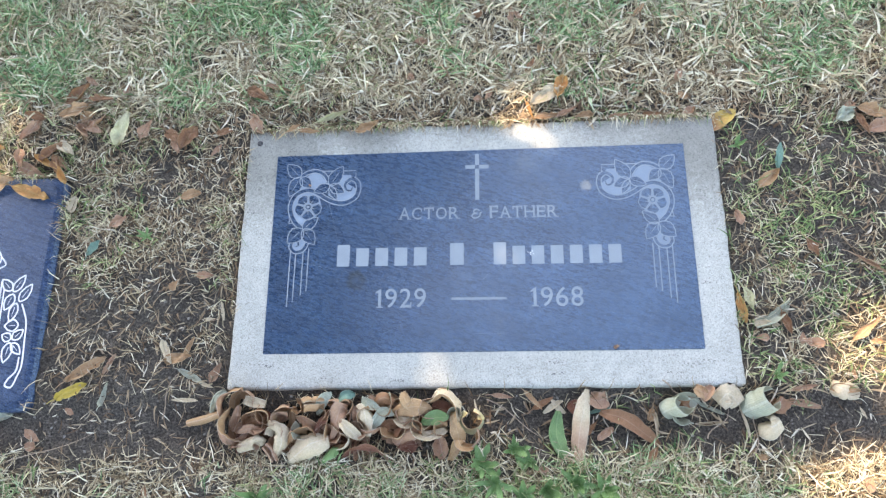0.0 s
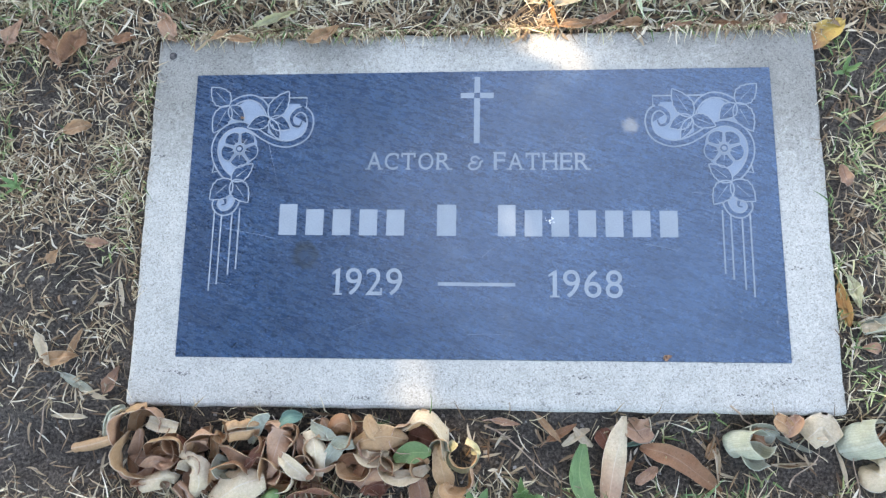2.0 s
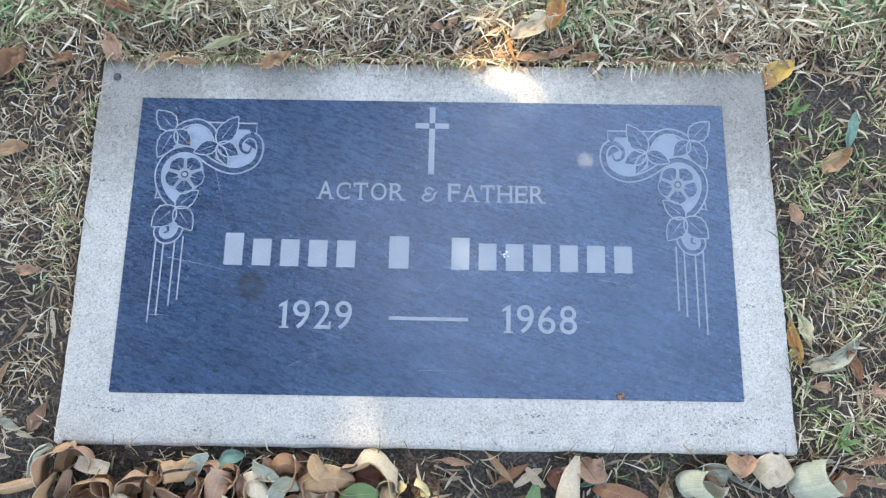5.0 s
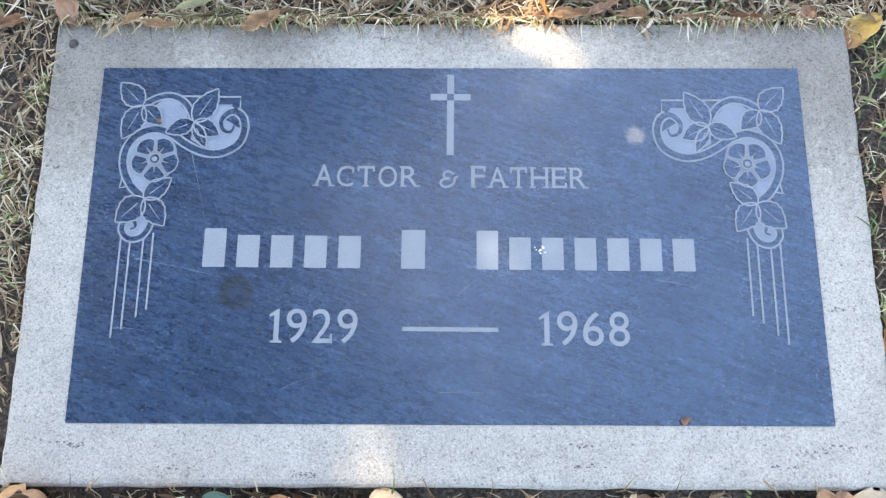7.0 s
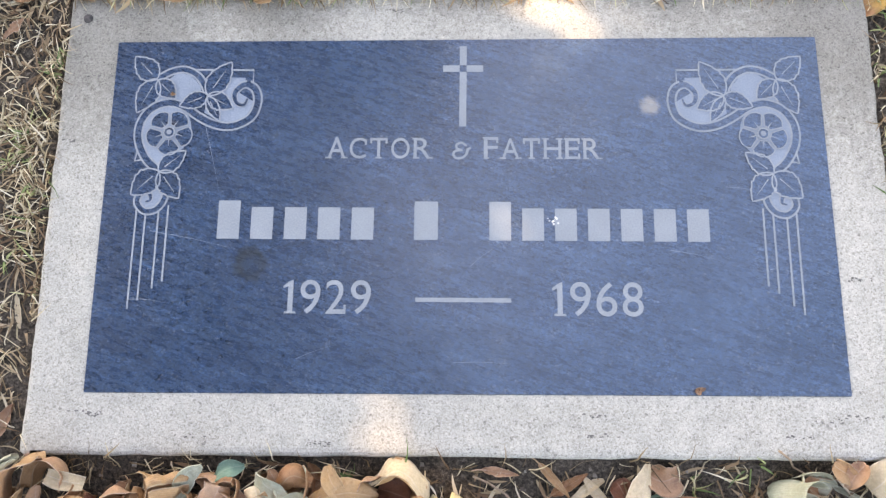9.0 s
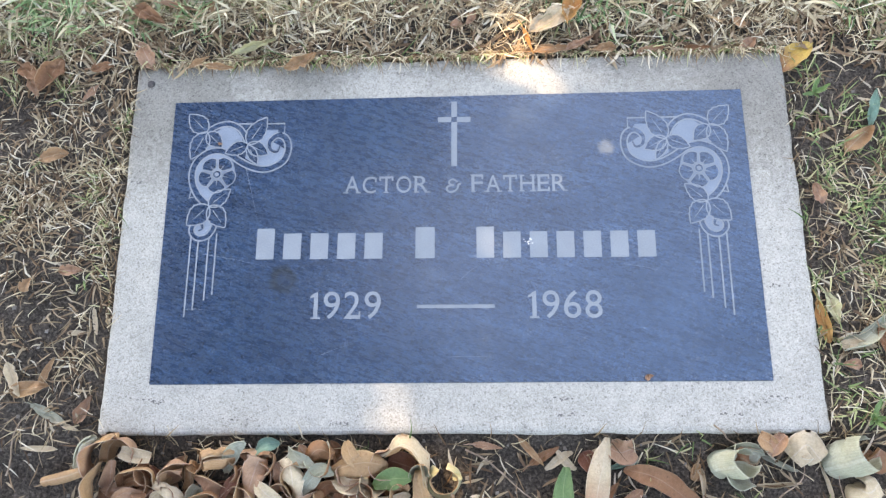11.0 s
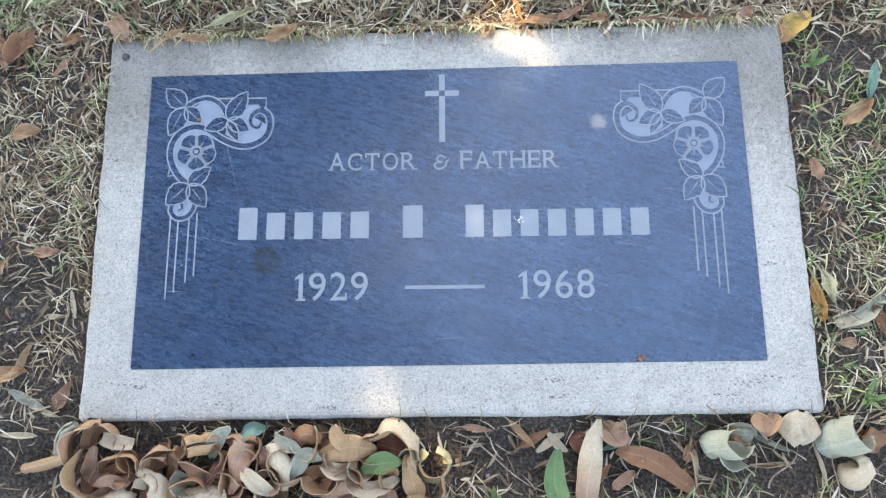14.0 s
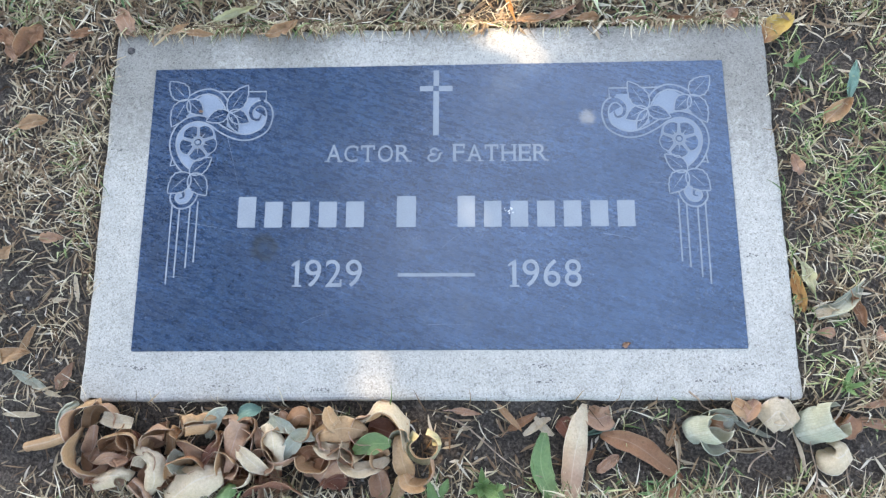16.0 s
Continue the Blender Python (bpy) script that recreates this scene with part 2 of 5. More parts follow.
YELLOW = leaf_material("yellow_leaf", (0.60, 0.42, 0.05), (0.66, 0.52, 0.12), (0.35, 0.18, 0.04), (0.7, 0.62, 0.3))
PALE = leaf_material("pale_grey_green_leaf", (0.36, 0.38, 0.28), (0.49, 0.49, 0.38), (0.30, 0.24, 0.15), (0.66, 0.66, 0.55), spots=0.25)
GREENLEAF = leaf_material("green_leaf", (0.14, 0.27, 0.09), (0.23, 0.36, 0.14), (0.08, 0.12, 0.03), (0.4, 0.5, 0.25), rough=0.45, spots=0.2)
FRESH = leaf_material("fresh_green_leaf", (0.12, 0.22, 0.075), (0.19, 0.29, 0.12), (0.1, 0.16, 0.04), (0.42, 0.52, 0.25), rough=0.4, spots=0.15)
BLUEGREEN = leaf_material("blue_green_leaf", (0.15, 0.28, 0.21), (0.22, 0.36, 0.28), (0.1, 0.15, 0.08), (0.4, 0.5, 0.4), spots=0.2)
PALEYELLOW = leaf_material("pale_yellow_leaf", (0.50, 0.47, 0.25), (0.60, 0.56, 0.36), (0.35, 0.25, 0.12), (0.66, 0.62, 0.42), spots=0.3)


def plain_material(name, a, b, scale, rough):
    m = Mat(name, rough, 0.3)
    n = m.noise(scale, 4)
    m.bump(n, 0.4, 0.001)
    return m.done(m.ramp(n, (0.3, a), (0.7, b)))


TWIG = plain_material("twig_bark", (0.22, 0.15, 0.10), (0.44, 0.34, 0.25), 150, 0.8)
BARK = plain_material("tree_bark", (0.10, 0.07, 0.05), (0.24, 0.18, 0.13), 18, 0.9)
CROWN = plain_material("tree_foliage", (0.04, 0.08, 0.025), (0.09, 0.14, 0.05), 9, 0.6)
CHIP = plain_material("dark_scuff", (0.10, 0.095, 0.09), (0.2, 0.19, 0.18), 400, 0.95)
DROPPING = plain_material("dried_white_splash", (0.6, 0.6, 0.58), (0.8, 0.8, 0.78), 300, 0.9)
RUST = plain_material("dark_metal", (0.03, 0.03, 0.034), (0.10, 0.09, 0.085), 300, 0.7)

# ---------------------------------------------------------------- shaping helpers
RNG = np.random.default_rng(11)
LATTICE = RNG.random((8, 64, 64))


def vnoise(x, y, scale, k=0):
    """Smooth value noise, 0 to 1, for numbers or arrays."""
    x, y = np.asarray(x, float) * scale + 17.3 * (k + 1), np.asarray(y, float) * scale + 9.1 * (k + 1)
    i, j = np.floor(x).astype(int), np.floor(y).astype(int)
    u, v = x - i, y - j
    u, v = u * u * (3 - 2 * u), v * v * (3 - 2 * v)
    g = LATTICE[k % 8]
    a, b = g[i % 64, j % 64], g[(i + 1) % 64, j % 64]
    c, d = g[i % 64, (j + 1) % 64], g[(i + 1) % 64, (j + 1) % 64]
    return (a * (1 - u) + b * u) * (1 - v) + (c * (1 - u) + d * u) * v


def step(x, a, b):
    t = np.clip((np.asarray(x, float) - a) / (b - a), 0, 1)
    return t * t * (3 - 2 * t)


HALF_W, SOUTH, NORTH = 0.3535, -0.2015, 0.1975     # outside of the concrete border
MARK_E, MARK_N, MARK_S = -0.639, 0.132, -0.230    # edges of the neighbouring marker


def inside(x, y, grow=0.0):
    """Whether a place lies on one of the two markers."""
    a = (np.abs(x) < HALF_W + grow) & (y > SOUTH - grow) & (y < NORTH + grow)
    b = (x < MARK_E + grow) & (x > MARK_E - 0.61 - grow) & (y > MARK_S - grow) & (y < MARK_N + grow)
    return a | b


def ground_z(x, y):
    x, y = np.asarray(x, float), np.asarray(y, float)
    z = -0.013 + 0.010 * (vnoise(x, y, 9, 0) - 0.5) + 0.006 * (vnoise(x, y, 34, 1) - 0.5) + 0.0045 * (vnoise(x, y, 110, 2) - 0.5)
    z = z + 0.009 * step(y, 0.17, 0.27) - 0.012 * step(y, -0.31, -0.262) * (1 - step(y, -0.24, -0.195)) * step(x, -0.95, -0.7) * (1 - step(x, 0.65, 0.9)) + 0.004 * step(-y, 0.3, 0.4)
    near = np.hypot(x, y)
    z = z + 0.25 * step(near, 3, 40) * (vnoise(x, y, 0.09, 3) - 0.5)
    z = np.where(inside(x, y, -0.004), np.minimum(z, -0.02), z)
    return z


def mesh_of(name, verts, faces, material=None, smooth=False):
    me = bpy.data.meshes.new(name)
    me.from_pydata([tuple(v) for v in verts], [], [tuple(f) for f in faces])
    if material:
        me.materials.append(material)
    if smooth:
        me.polygons.foreach_set("use_smooth", [True] * len(me.polygons))
    me.update()
    return me


def quads_object(name, verts, faces, material, smooth=True):
    """A big mesh from arrays of places and quads."""
    me = bpy.data.meshes.new(name)
    me.vertices.add(len(verts))
    me.vertices.foreach_set("co", np.asarray(verts, np.float32).ravel())
    me.loops.add(faces.size)
    me.loops.foreach_set("vertex_index", faces.astype(np.int32).ravel())
    me.polygons.add(len(faces))
    me.polygons.foreach_set("loop_start", np.arange(0, faces.size, 4, dtype=np.int32))
    me.polygons.foreach_set("use_smooth", np.full(len(faces), smooth))
    me.materials.append(material)
    me.update(calc_edges=True)
    me.validate()
    return new(name, me)


def part(name, me, parent, label="", place=None):
    ob = new(name, me)
    ob.parent = parent
    if place is not None:
        ob.matrix_basis = place
    return tagged(ob, label)

# ---------------------------------------------------------------- ground
def axis(lo, hi, stepping, reach):
    core = np.arange(lo, hi, stepping)
    out = np.geomspace(0.02, reach, 34)
    return np.concatenate([lo - out[::-1], core, core[-1] + out])


def build_ground():
    xs, ys = axis(-0.95, 0.95, 0.0048, 400), axis(-0.62, 0.95, 0.0048, 400)
    gx, gy = np.meshgrid(xs, ys, indexing="ij")
    v = np.stack([gx, gy, ground_z(gx, gy)], -1).reshape(-1, 3)
    i = np.arange(len(xs) * len(ys)).reshape(len(xs), len(ys))
    f = np.stack([i[:-1, :-1], i[1:, :-1], i[1:, 1:], i[:-1, 1:]], -1).reshape(-1, 4)
    tagged(quads_object("ground", v, f, SOIL), "dark bare soil of a cemetery lawn, worn and crumbly", "ground", kind="structure")


build_ground()

# ---------------------------------------------------------------- flat markers
def loop_rect(x0, y0, x1, y1, radius, n_side=60, wobble=0.0, k=4):
    """Points round a rectangle with rounded corners, always the same number of them."""
    pts = []
    corners = ((x1, y0, -90), (x1, y1, 0), (x0, y1, 90), (x0, y0, 180))
    for c, (cx, cy, a0) in enumerate(corners):
        ox, oy = cx - math.copysign(radius, cx - (x0 + x1) / 2), cy - math.copysign(radius, cy - (y0 + y1) / 2)
        for s in range(6):
            a = radians(a0 + 90 * s / 5)
            pts.append((ox + radius * math.cos(a), oy + radius * math.sin(a)))
        nx, ny, na = corners[(c + 1) % 4]
        qx, qy = nx - math.copysign(radius, nx - (x0 + x1) / 2), ny - math.copysign(radius, ny - (y0 + y1) / 2)
        ax, ay = pts[-1]
        bx, by = qx + radius * math.cos(radians(na)), qy + radius * math.sin(radians(na))
        for s in range(1, n_side):
            pts.append((ax + (bx - ax) * s / n_side, ay + (by - ay) * s / n_side))
    out = []
    for x, y in pts:
        w = wobble * (vnoise(x, y, 45, k) + 0.6 * vnoise(x, y, 160, k + 1) - 0.8)
        r = math.hypot(x - (x0 + x1) / 2, y - (y0 + y1) / 2)
        out.append((x * (1 + w / r), y * (1 + w / r)))
    return out


def bridged(loops, material, name, cap=False):
    """A mesh whose skin runs from loop to loop; each loop is (points, z)."""
    n = len(loops[0][0])
    verts = [(x, y, z) for pts, z in loops for x, y in pts]
    faces = [(a * n + i, (a + 1) * n + i, (a + 1) * n + (i + 1) % n, a * n + (i + 1) % n) for a in range(len(loops) - 1) for i in range(n)]
    if cap:
        faces.append(tuple(range((len(loops) - 1) * n, len(loops) * n)))
    return mesh_of(name, verts, faces, material)


def build_border():
    o = (-HALF_W, SOUTH, HALF_W, NORTH)

    def ring(inset, wob):
        return loop_rect(o[0] + inset, o[1] + inset, o[2] - inset, o[3] - inset, max(0.005 - inset, 0.002), wobble=wob)

    loops = [(ring(0, 0.003), -0.11), (ring(0, 0.003), -0.012), (ring(0, 0.0022), -0.006), (ring(0.0013, 0.0022), -0.0022), (ring(0.0035, 0.002), -0.0006), (ring(0.007, 0.001), 0.0),
             (loop_rect(-0.330, -0.178, 0.330, 0.176, 0.003), 0.0), (loop_rect(-0.30515, -0.15265, 0.30515, 0.15265, 0.001), 0.0),
             (loop_rect(-0.3051, -0.1526, 0.3051, 0.1526, 0.001), -0.03)]
    return bridged(loops, CONCRETE, "concrete_border")


marker = tagged(new("grave_marker"), "flat blue-grey granite grave marker in a concrete border", "grave marker")
part("concrete_border", build_border(), marker, "pale sandy concrete border")
TOP = 0.0006
panel = part("granite_panel", bridged([(loop_rect(-0.305, -0.1525, 0.305, 0.1525, 0.001), -0.05), (loop_rect(-0.305, -0.1525, 0.305, 0.1525, 0.001), 0.0001),
                                       (loop_rect(-0.3048, -0.1523, 0.3048, 0.1523, 0.001), TOP)], GRANITE, "granite_panel", True), marker, "satin blue-grey granite with a streaky surface")
LEAN = Matrix.Rotation(radians(-0.4), 4, "Z")      # the carving stands a little askew on the panel


# flat carved pieces -----------------------------------------------
def smooth_path(points, per=10):
    """A Catmull-Rom curve through the points."""
    p = [Vector(q) for q in points]
    p = [2 * p[0] - p[1]] + p + [2 * p[-1] - p[-2]]
    out = []
    for i in range(1, len(p) - 2):
        for s in range(per):
            t = s / per
            out.append(0.5 * ((2 * p[i]) + (p[i + 1] - p[i - 1]) * t + (2 * p[i - 1] - 5 * p[i] + 4 * p[i + 1] - p[i + 2]) * t * t
                              + (3 * p[i] - p[i - 1] - 3 * p[i + 1] + p[i + 2]) * t ** 3))
    return out + [p[-2]]


class Flat:
    """Flat carved shapes in millimetres, gathered layer by layer into one mesh."""

    def __init__(self):
        self.v, self.f, self.k = [], [], 0

    def poly(self, pts):
        n = len(self.v)
        self.k += 1
        self.v += [(p[0] / 1000, p[1] / 1000, self.k * 5e-6) for p in pts]
        self.f.append(tuple(range(n, n + len(pts))))

    def ribbon(self, pts, width, taper=0.0, closed=False):
        pts = [Vector(p[:2]) for p in pts]
        n, k = len(self.v), len(pts)
        self.k += 1
        for i, p in enumerate(pts):
            a, b = (pts[i - 1], pts[(i + 1) % k]) if closed else (pts[max(i - 1, 0)], pts[min(i + 1, k - 1)])
            d = (b - a).normalized()
            w = width / 2 * ((1 - 0.7 * max(0.0, i / (k - 1) - taper) / (1 - taper)) if taper else 1)
            for s in (-1, 1):
                self.v.append(((p.x - d.y * w * s) / 1000, (p.y + d.x * w * s) / 1000, self.k * 5e-6 + i * 4e-7))
        for i in range(k if closed else k - 1):
            j = (i + 1) % k
            self.f.append((n + 2 * i, n + 2 * j, n + 2 * j + 1, n + 2 * i + 1))

    def mesh(self, name, material):
        me = mesh_of(name, self.v, self.f, material)
        bm = bmesh.new()
        bm.from_mesh(me)
        bmesh.ops.triangulate(bm, faces=[f for f in bm.faces if len(f.verts) > 4])
        for f in bm.faces:
            if f.normal.z < 0:
                f.normal_flip()
        bm.to_mesh(me)
        bm.free()
        return me


def leaf_outline(base, tip, wide, teeth=4, bend=0.0):
    """The outline of a toothed leaf and its midrib."""
    base, tip = Vector(base), Vector(tip)
    d = tip - base
    side = Vector((-d.y, d.x)).normalized()
    rib = [base + d * (i / 14) + side * bend * math.sin(math.pi * i / 14) for i in range(15)]

    def edge(s):
        out = []
        for i in range(1, 30):
            u = i / 30
            w = wide / 2 * math.sin(math.pi * u ** 0.8) ** 0.85
            w *= 1 + 0.13 * (0.5 - (u * teeth * 1.3 + 0.3) % 1.0) * (u > 0.25)
            out.append(base + d * u + side * (bend * math.sin(math.pi * u) + s * w))
        return out
    return [base] + edge(1) + [tip] + edge(-1)[::-1], rib


def ring_points(cx, cy, rx, ry=None, n=28, a0=0, a1=360):
    ry = ry or rx
    return [(cx + rx * math.cos(radians(a0 + (a1 - a0) * i / n)), cy + ry * math.sin(radians(a0 + (a1 - a0) * i / n))) for i in range(n + (a1 - a0 < 360))]


def spiral(cx, cy, r0, r1, a0, a1, n=40):
    return [(cx + (r0 + (r1 - r0) * i / n) * math.cos(radians(a0 + (a1 - a0) * i / n)), cy + (r0 + (r1 - r0) * i / n) * math.sin(radians(a0 + (a1 - a0) * i / n))) for i in range(n + 1)]


LINE = 1.7


def corner_ornament():
    """Vine, leaves and blossom of a corner, drawn for the west corner: background, dark shapes and lines."""
    ground, dark, line = Flat(), Flat(), Flat()
    vine = smooth_path([(-259, 31), (-271, 42), (-279, 58), (-279, 74), (-271, 87), (-257, 93), (-243, 90), (-228, 80), (-213, 73), (-198, 72), (-183, 80), (-178, 94), (-181, 106), (-190, 110), (-198, 103), (-197, 94), (-190, 91), (-187, 97)], 8)
    arch = smooth_path([(-268, 115), (-256, 122), (-244, 124), (-233, 119), (-226, 110), (-222, 100)], 8)
    tail = smooth_path([(-258, 30), (-254, 20), (-252, 8), (-258, -2), (-268, -4), (-275, 3), (-273, 11), (-266, 12), (-264, 6), (-268, 4)], 8)
    ground.poly([(-272, 103), (-262, 112), (-250, 121), (-238, 119), (-229, 108), (-226, 92), (-240, 92), (-256, 95), (-268, 90)])
    ground.poly([(-222, 100), (-216, 117), (-190, 117), (-190, 108), (-197, 104), (-181, 94), (-186, 82), (-198, 75), (-212, 77), (-224, 84)])
    ground.poly(ring_points(-256, 68, 22, 24, 26))
    ground.poly([(-273, 52), (-262, 35), (-252, 36), (-246, 48), (-256, 54)])
    ground.poly([(-276, 18), (-262, 27), (-250, 16), (-252, 2), (-268, -3), (-276, 4)])
    bar = [(-238, 124), (-183, 123.5), (-183, 107)]
    line.ribbon(bar, LINE)
    dark.ribbon([(-214, 119), (-187, 118.6), (-187, 109)], 4.4)
    for path, w in ((vine, 5.2), (arch, 4.2), (tail, 3.8)):
        line.ribbon(path, w + 2 * LINE, taper=0.0 if path is arch else 0.72)
        dark.ribbon(path, w, taper=0.0 if path is arch else 0.72)
    line.ribbon([(-272, 42), (-281, 40), (-279, 50)], LINE)
    leaves = (((-268, 115), (-289, 136), 17), ((-268, 115), (-283, 84), 17), ((-267, 114), (-250, 97), 14),
              ((-222, 100), (-203, 131), 17), ((-222, 100), (-246, 90), 13), ((-222, 100), (-199, 88), 14), ((-222, 99), (-210, 76), 9),
              ((-259, 31), (-237, 49), 14), ((-259, 31), (-281, 10), 19), ((-258, 31), (-240, 7), 17))
    single = []
    for i, (base, tip, wide) in enumerate(leaves):
        outline, rib = leaf_outline(base, tip, wide * 1.16, teeth=4)
        over, ribs = Flat(), Flat()
        single += [(over, GRANITE, "carved_leaf", 0.60 + 0.008 * i), (ribs, FROST, "leaf_outline", 0.72 + 0.008 * i)]
        over.poly(outline)
        ribs.ribbon(outline, 1.35, closed=True)
        ribs.ribbon(rib[3:12], 1.0, taper=0.01)
    for k in range(5):
        over, ribs = Flat(), Flat()
        single += [(over, GRANITE, "petal", 0.60 + 0.008 * k), (ribs, FROST, "petal_outline", 0.72 + 0.008 * k)]
        a = radians(128 + 72 * k)
        rim = [(radians(q), 20.5 - 3.6 * abs(q / 33) ** 2.4) for q in range(-33, 34, 6)]
        petal = [(-253 + r * math.cos(a + q), 66 + r * math.sin(a + q)) for q, r in [(radians(-25), 7.2)] + rim + [(radians(25), 7.2)]]
        over.poly(petal)
        ribs.ribbon(petal, 1.1, closed=True)
        ribs.ribbon([(-253 + r * math.cos(a), 66 + r * math.sin(a)) for r in (6, 9, 12.5)], 1.3, taper=0.01)
    hub, eye = Flat(), Flat()
    eye.poly(ring_points(-253, 66, 5.6, n=20))
    hub.ribbon(ring_points(-253, 66, 4.8, n=20), 1.6, closed=True)
    hub.poly(ring_points(-253, 66, 2.3, n=14))
    for x, y0, y1 in ((-275, -2, -87), (-267, -5, -80), (-256, -3, -70), (-248, 1, -64)):
        line.ribbon([(x, y0), (x, y1)], 1.6)
    return ((ground, FROST_FILL, "carved_ground", 0.2), (line, FROST, "carved_line", 0.35), (dark, GRANITE, "carved_vine", 0.5), *single,
            (eye, GRANITE, "blossom_eye", 0.95), (hub, FROST, "blossom_hub", 1.1))


for mirrored in (1, -1):
    for flat, material, called, lift in corner_ornament():
        flat.v = [(x * mirrored, y, z) for x, y, z in flat.v]
        part(called, flat.mesh(called, material), panel, "", LEAN @ pose(0, 0, TOP + lift / 1000))

# cross with a small square left standing at its crossing
cross = Flat()
cross.poly([(-3, 146), (3, 146), (3, 128), (-3, 128)])
cross.poly([(-3, 122), (3, 122), (3, 72), (-3, 72)])
cross.poly([(-17.5, 128), (-3, 128), (-3, 122), (-17.5, 122)])
cross.poly([(3, 128), (17.5, 128), (17.5, 122), (3, 122)])
part("cross", cross.mesh("cross", FROST), panel, "sandblasted cross", LEAN @ pose(0, 0, TOP + 0.0003))

# letters: the built-in font with serifs added
SERIFS = {"A": ((0.06, 0), (0.94, 0)), "T": ((0.5, 0),), "R": ((0.16, 0), (0.95, 0), (0.10, 1)), "F": ((0.2, 0), (0.1, 1)), "H": ((0.12, 0), (0.88, 0), (0.12, 1), (0.88, 1)),
          "E": ((0.1, 0), (0.1, 1))}
TICKS = {"T": ((0.05, 1), (0.95, 1)), "F": ((0.96, 1),), "E": ((0.96, 1), (0.97, 0)), "C": ((0.97, 0.92),), "2": ((0.97, 0),)}


def letter(char, x, y, wide, high):
    """A carved letter whose foot starts at (x, y), all in millimetres."""
    if char == "1":
        one = Flat()
        mid, half_stem = x + wide / 2 + 1.0, high * 0.075
        one.poly([(mid - half_stem, y + 1.8), (mid + half_stem, y + 1.8), (mid + half_stem, y + high), (mid - half_stem, y + high * 0.93)])
        one.poly([(mid - high * 0.18, y), (mid + high * 0.18, y), (mid + high * 0.16, y + 1.8), (mid - high * 0.16, y + 1.8)])
        one.poly([(mid - high * 0.23, y + high * 0.80), (mid - high * 0.21, y + high * 0.74), (mid - half_stem, y + high * 0.80), (mid - half_stem, y + high * 0.93)])
        part("letter", one.mesh("letter", FROST), panel, "", LEAN @ pose(0, 0, TOP + 0.0003))
        return
    data = bpy.data.curves.new("letter", "FONT")
    data.body, data.resolution_u = char, 6
    ob = new("letter", data)
    bpy.context.view_layer.update()
    me = bpy.data.meshes.new_from_object(ob.evaluated_get(bpy.context.evaluated_depsgraph_get()))
    bpy.data.objects.remove(ob)
    c = np.array([v.co[:] for v in me.vertices])
    lo, hi = c.min(0), c.max(0)
    for v in me.vertices:
        v.co = ((x + (v.co.x - lo[0]) / (hi[0] - lo[0]) * wide) / 1000, (y + (v.co.y - lo[1]) / (hi[1] - lo[1]) * high) / 1000, 0)
    me.materials.clear()
    me.materials.append(FROST)
    ob = part("letter", me, panel, "", LEAN @ pose(0, 0, TOP + 0.0003))
    feet = Flat()
    for fx, fy in SERIFS.get(char, ()):
        w, yy = wide * 0.2, y + fy * high
        s = 1 if fy == 0 else -1
        feet.poly([(x + fx * wide - w, yy), (x + fx * wide + w, yy), (x + fx * wide + w * 0.85, yy + s * high * 0.075), (x + fx * wide - w * 0.85, yy + s * high * 0.075)])
    for fx, fy in TICKS.get(char, ()):
        yy = y + fy * high
        s = 1 if fy < 0.5 else -1
        feet.poly([(x + fx * wide - 0.9, yy), (x + fx * wide + 0.9, yy), (x + fx * wide + 0.9, yy + s * high * 0.27), (x + fx * wide - 0.9, yy + s * high * 0.27)])
    if feet.v:
        part("serif", feet.mesh("serif", FROST), panel, "", LEAN @ pose(0, 0, TOP + 0.00045))


def word(text, x0, x1, y, high, first=1.0, gap=0.22):
    """Spread the letters of a word from x0 to x1."""
    widths = {"A": 1.0, "C": 0.92, "T": 0.95, "O": 1.02, "R": 0.95, "F": 0.8, "H": 1.0, "E": 0.8, "1": 0.5}
    w = [widths.get(c, 0.85) for c in text]
    unit = (x1 - x0) / (sum(w) + gap * (len(w) - 1))
    x = x0
    for i, c in enumerate(text):
        thin = 0.55 if c == "1" else 1.0
        letter(c, x + w[i] * unit * (1 - thin) / 2, y, w[i] * unit * thin, high * (first if i == 0 else 1))
        x += (w[i] + gap) * unit


word("ACTOR", -115, -27, 43, 18.5, 1.05)
sign = Flat()
sign.ribbon(smooth_path([(3.5, 54.5), (-1, 57.3), (-5, 55.5), (-4.5, 52), (0, 50.8)], 6), 1.9)
sign.ribbon(smooth_path([(0, 50.8), (-6, 50), (-7.8, 46.5), (-5, 43.6), (0, 44.2), (3.5, 47.5), (4.5, 51.5), (7, 52.5)], 6), 2.1)
part("letter", sign.mesh("letter", FROST), panel, "", LEAN @ pose(0, 0, TOP + 0.0003))
word("FATHER", 18, 116, 43, 18.5, 1.05)
word("1929", -146, -74, -89.5, 28)
word("1968", 74, 147, -89.5, 28)
dash = Flat()
dash.poly([(-37.5, -79), (40.5, -79), (40.5, -75.5), (-37.5, -75.5)])
part("dash", dash.mesh("dash", FROST), panel, "", LEAN @ pose(0, 0, TOP + 0.0003))


def bars(x0, x1, y, high, count, first):
    """Plain bars in the place of a carved word."""
    unit = (x1 - x0) / count
    for i in range(count):
        b = Flat()
        h = high * (first if i == 0 else 1)
        b.poly([(x0 + unit * (i + 0.14), y), (x0 + unit * (i + 0.80), y), (x0 + unit * (i + 0.80), y + h), (x0 + unit * (i + 0.14), y + h)])
        part("bar", b.mesh("bar", FROST), panel, "", LEAN @ pose(0, 0, TOP + 0.0003))


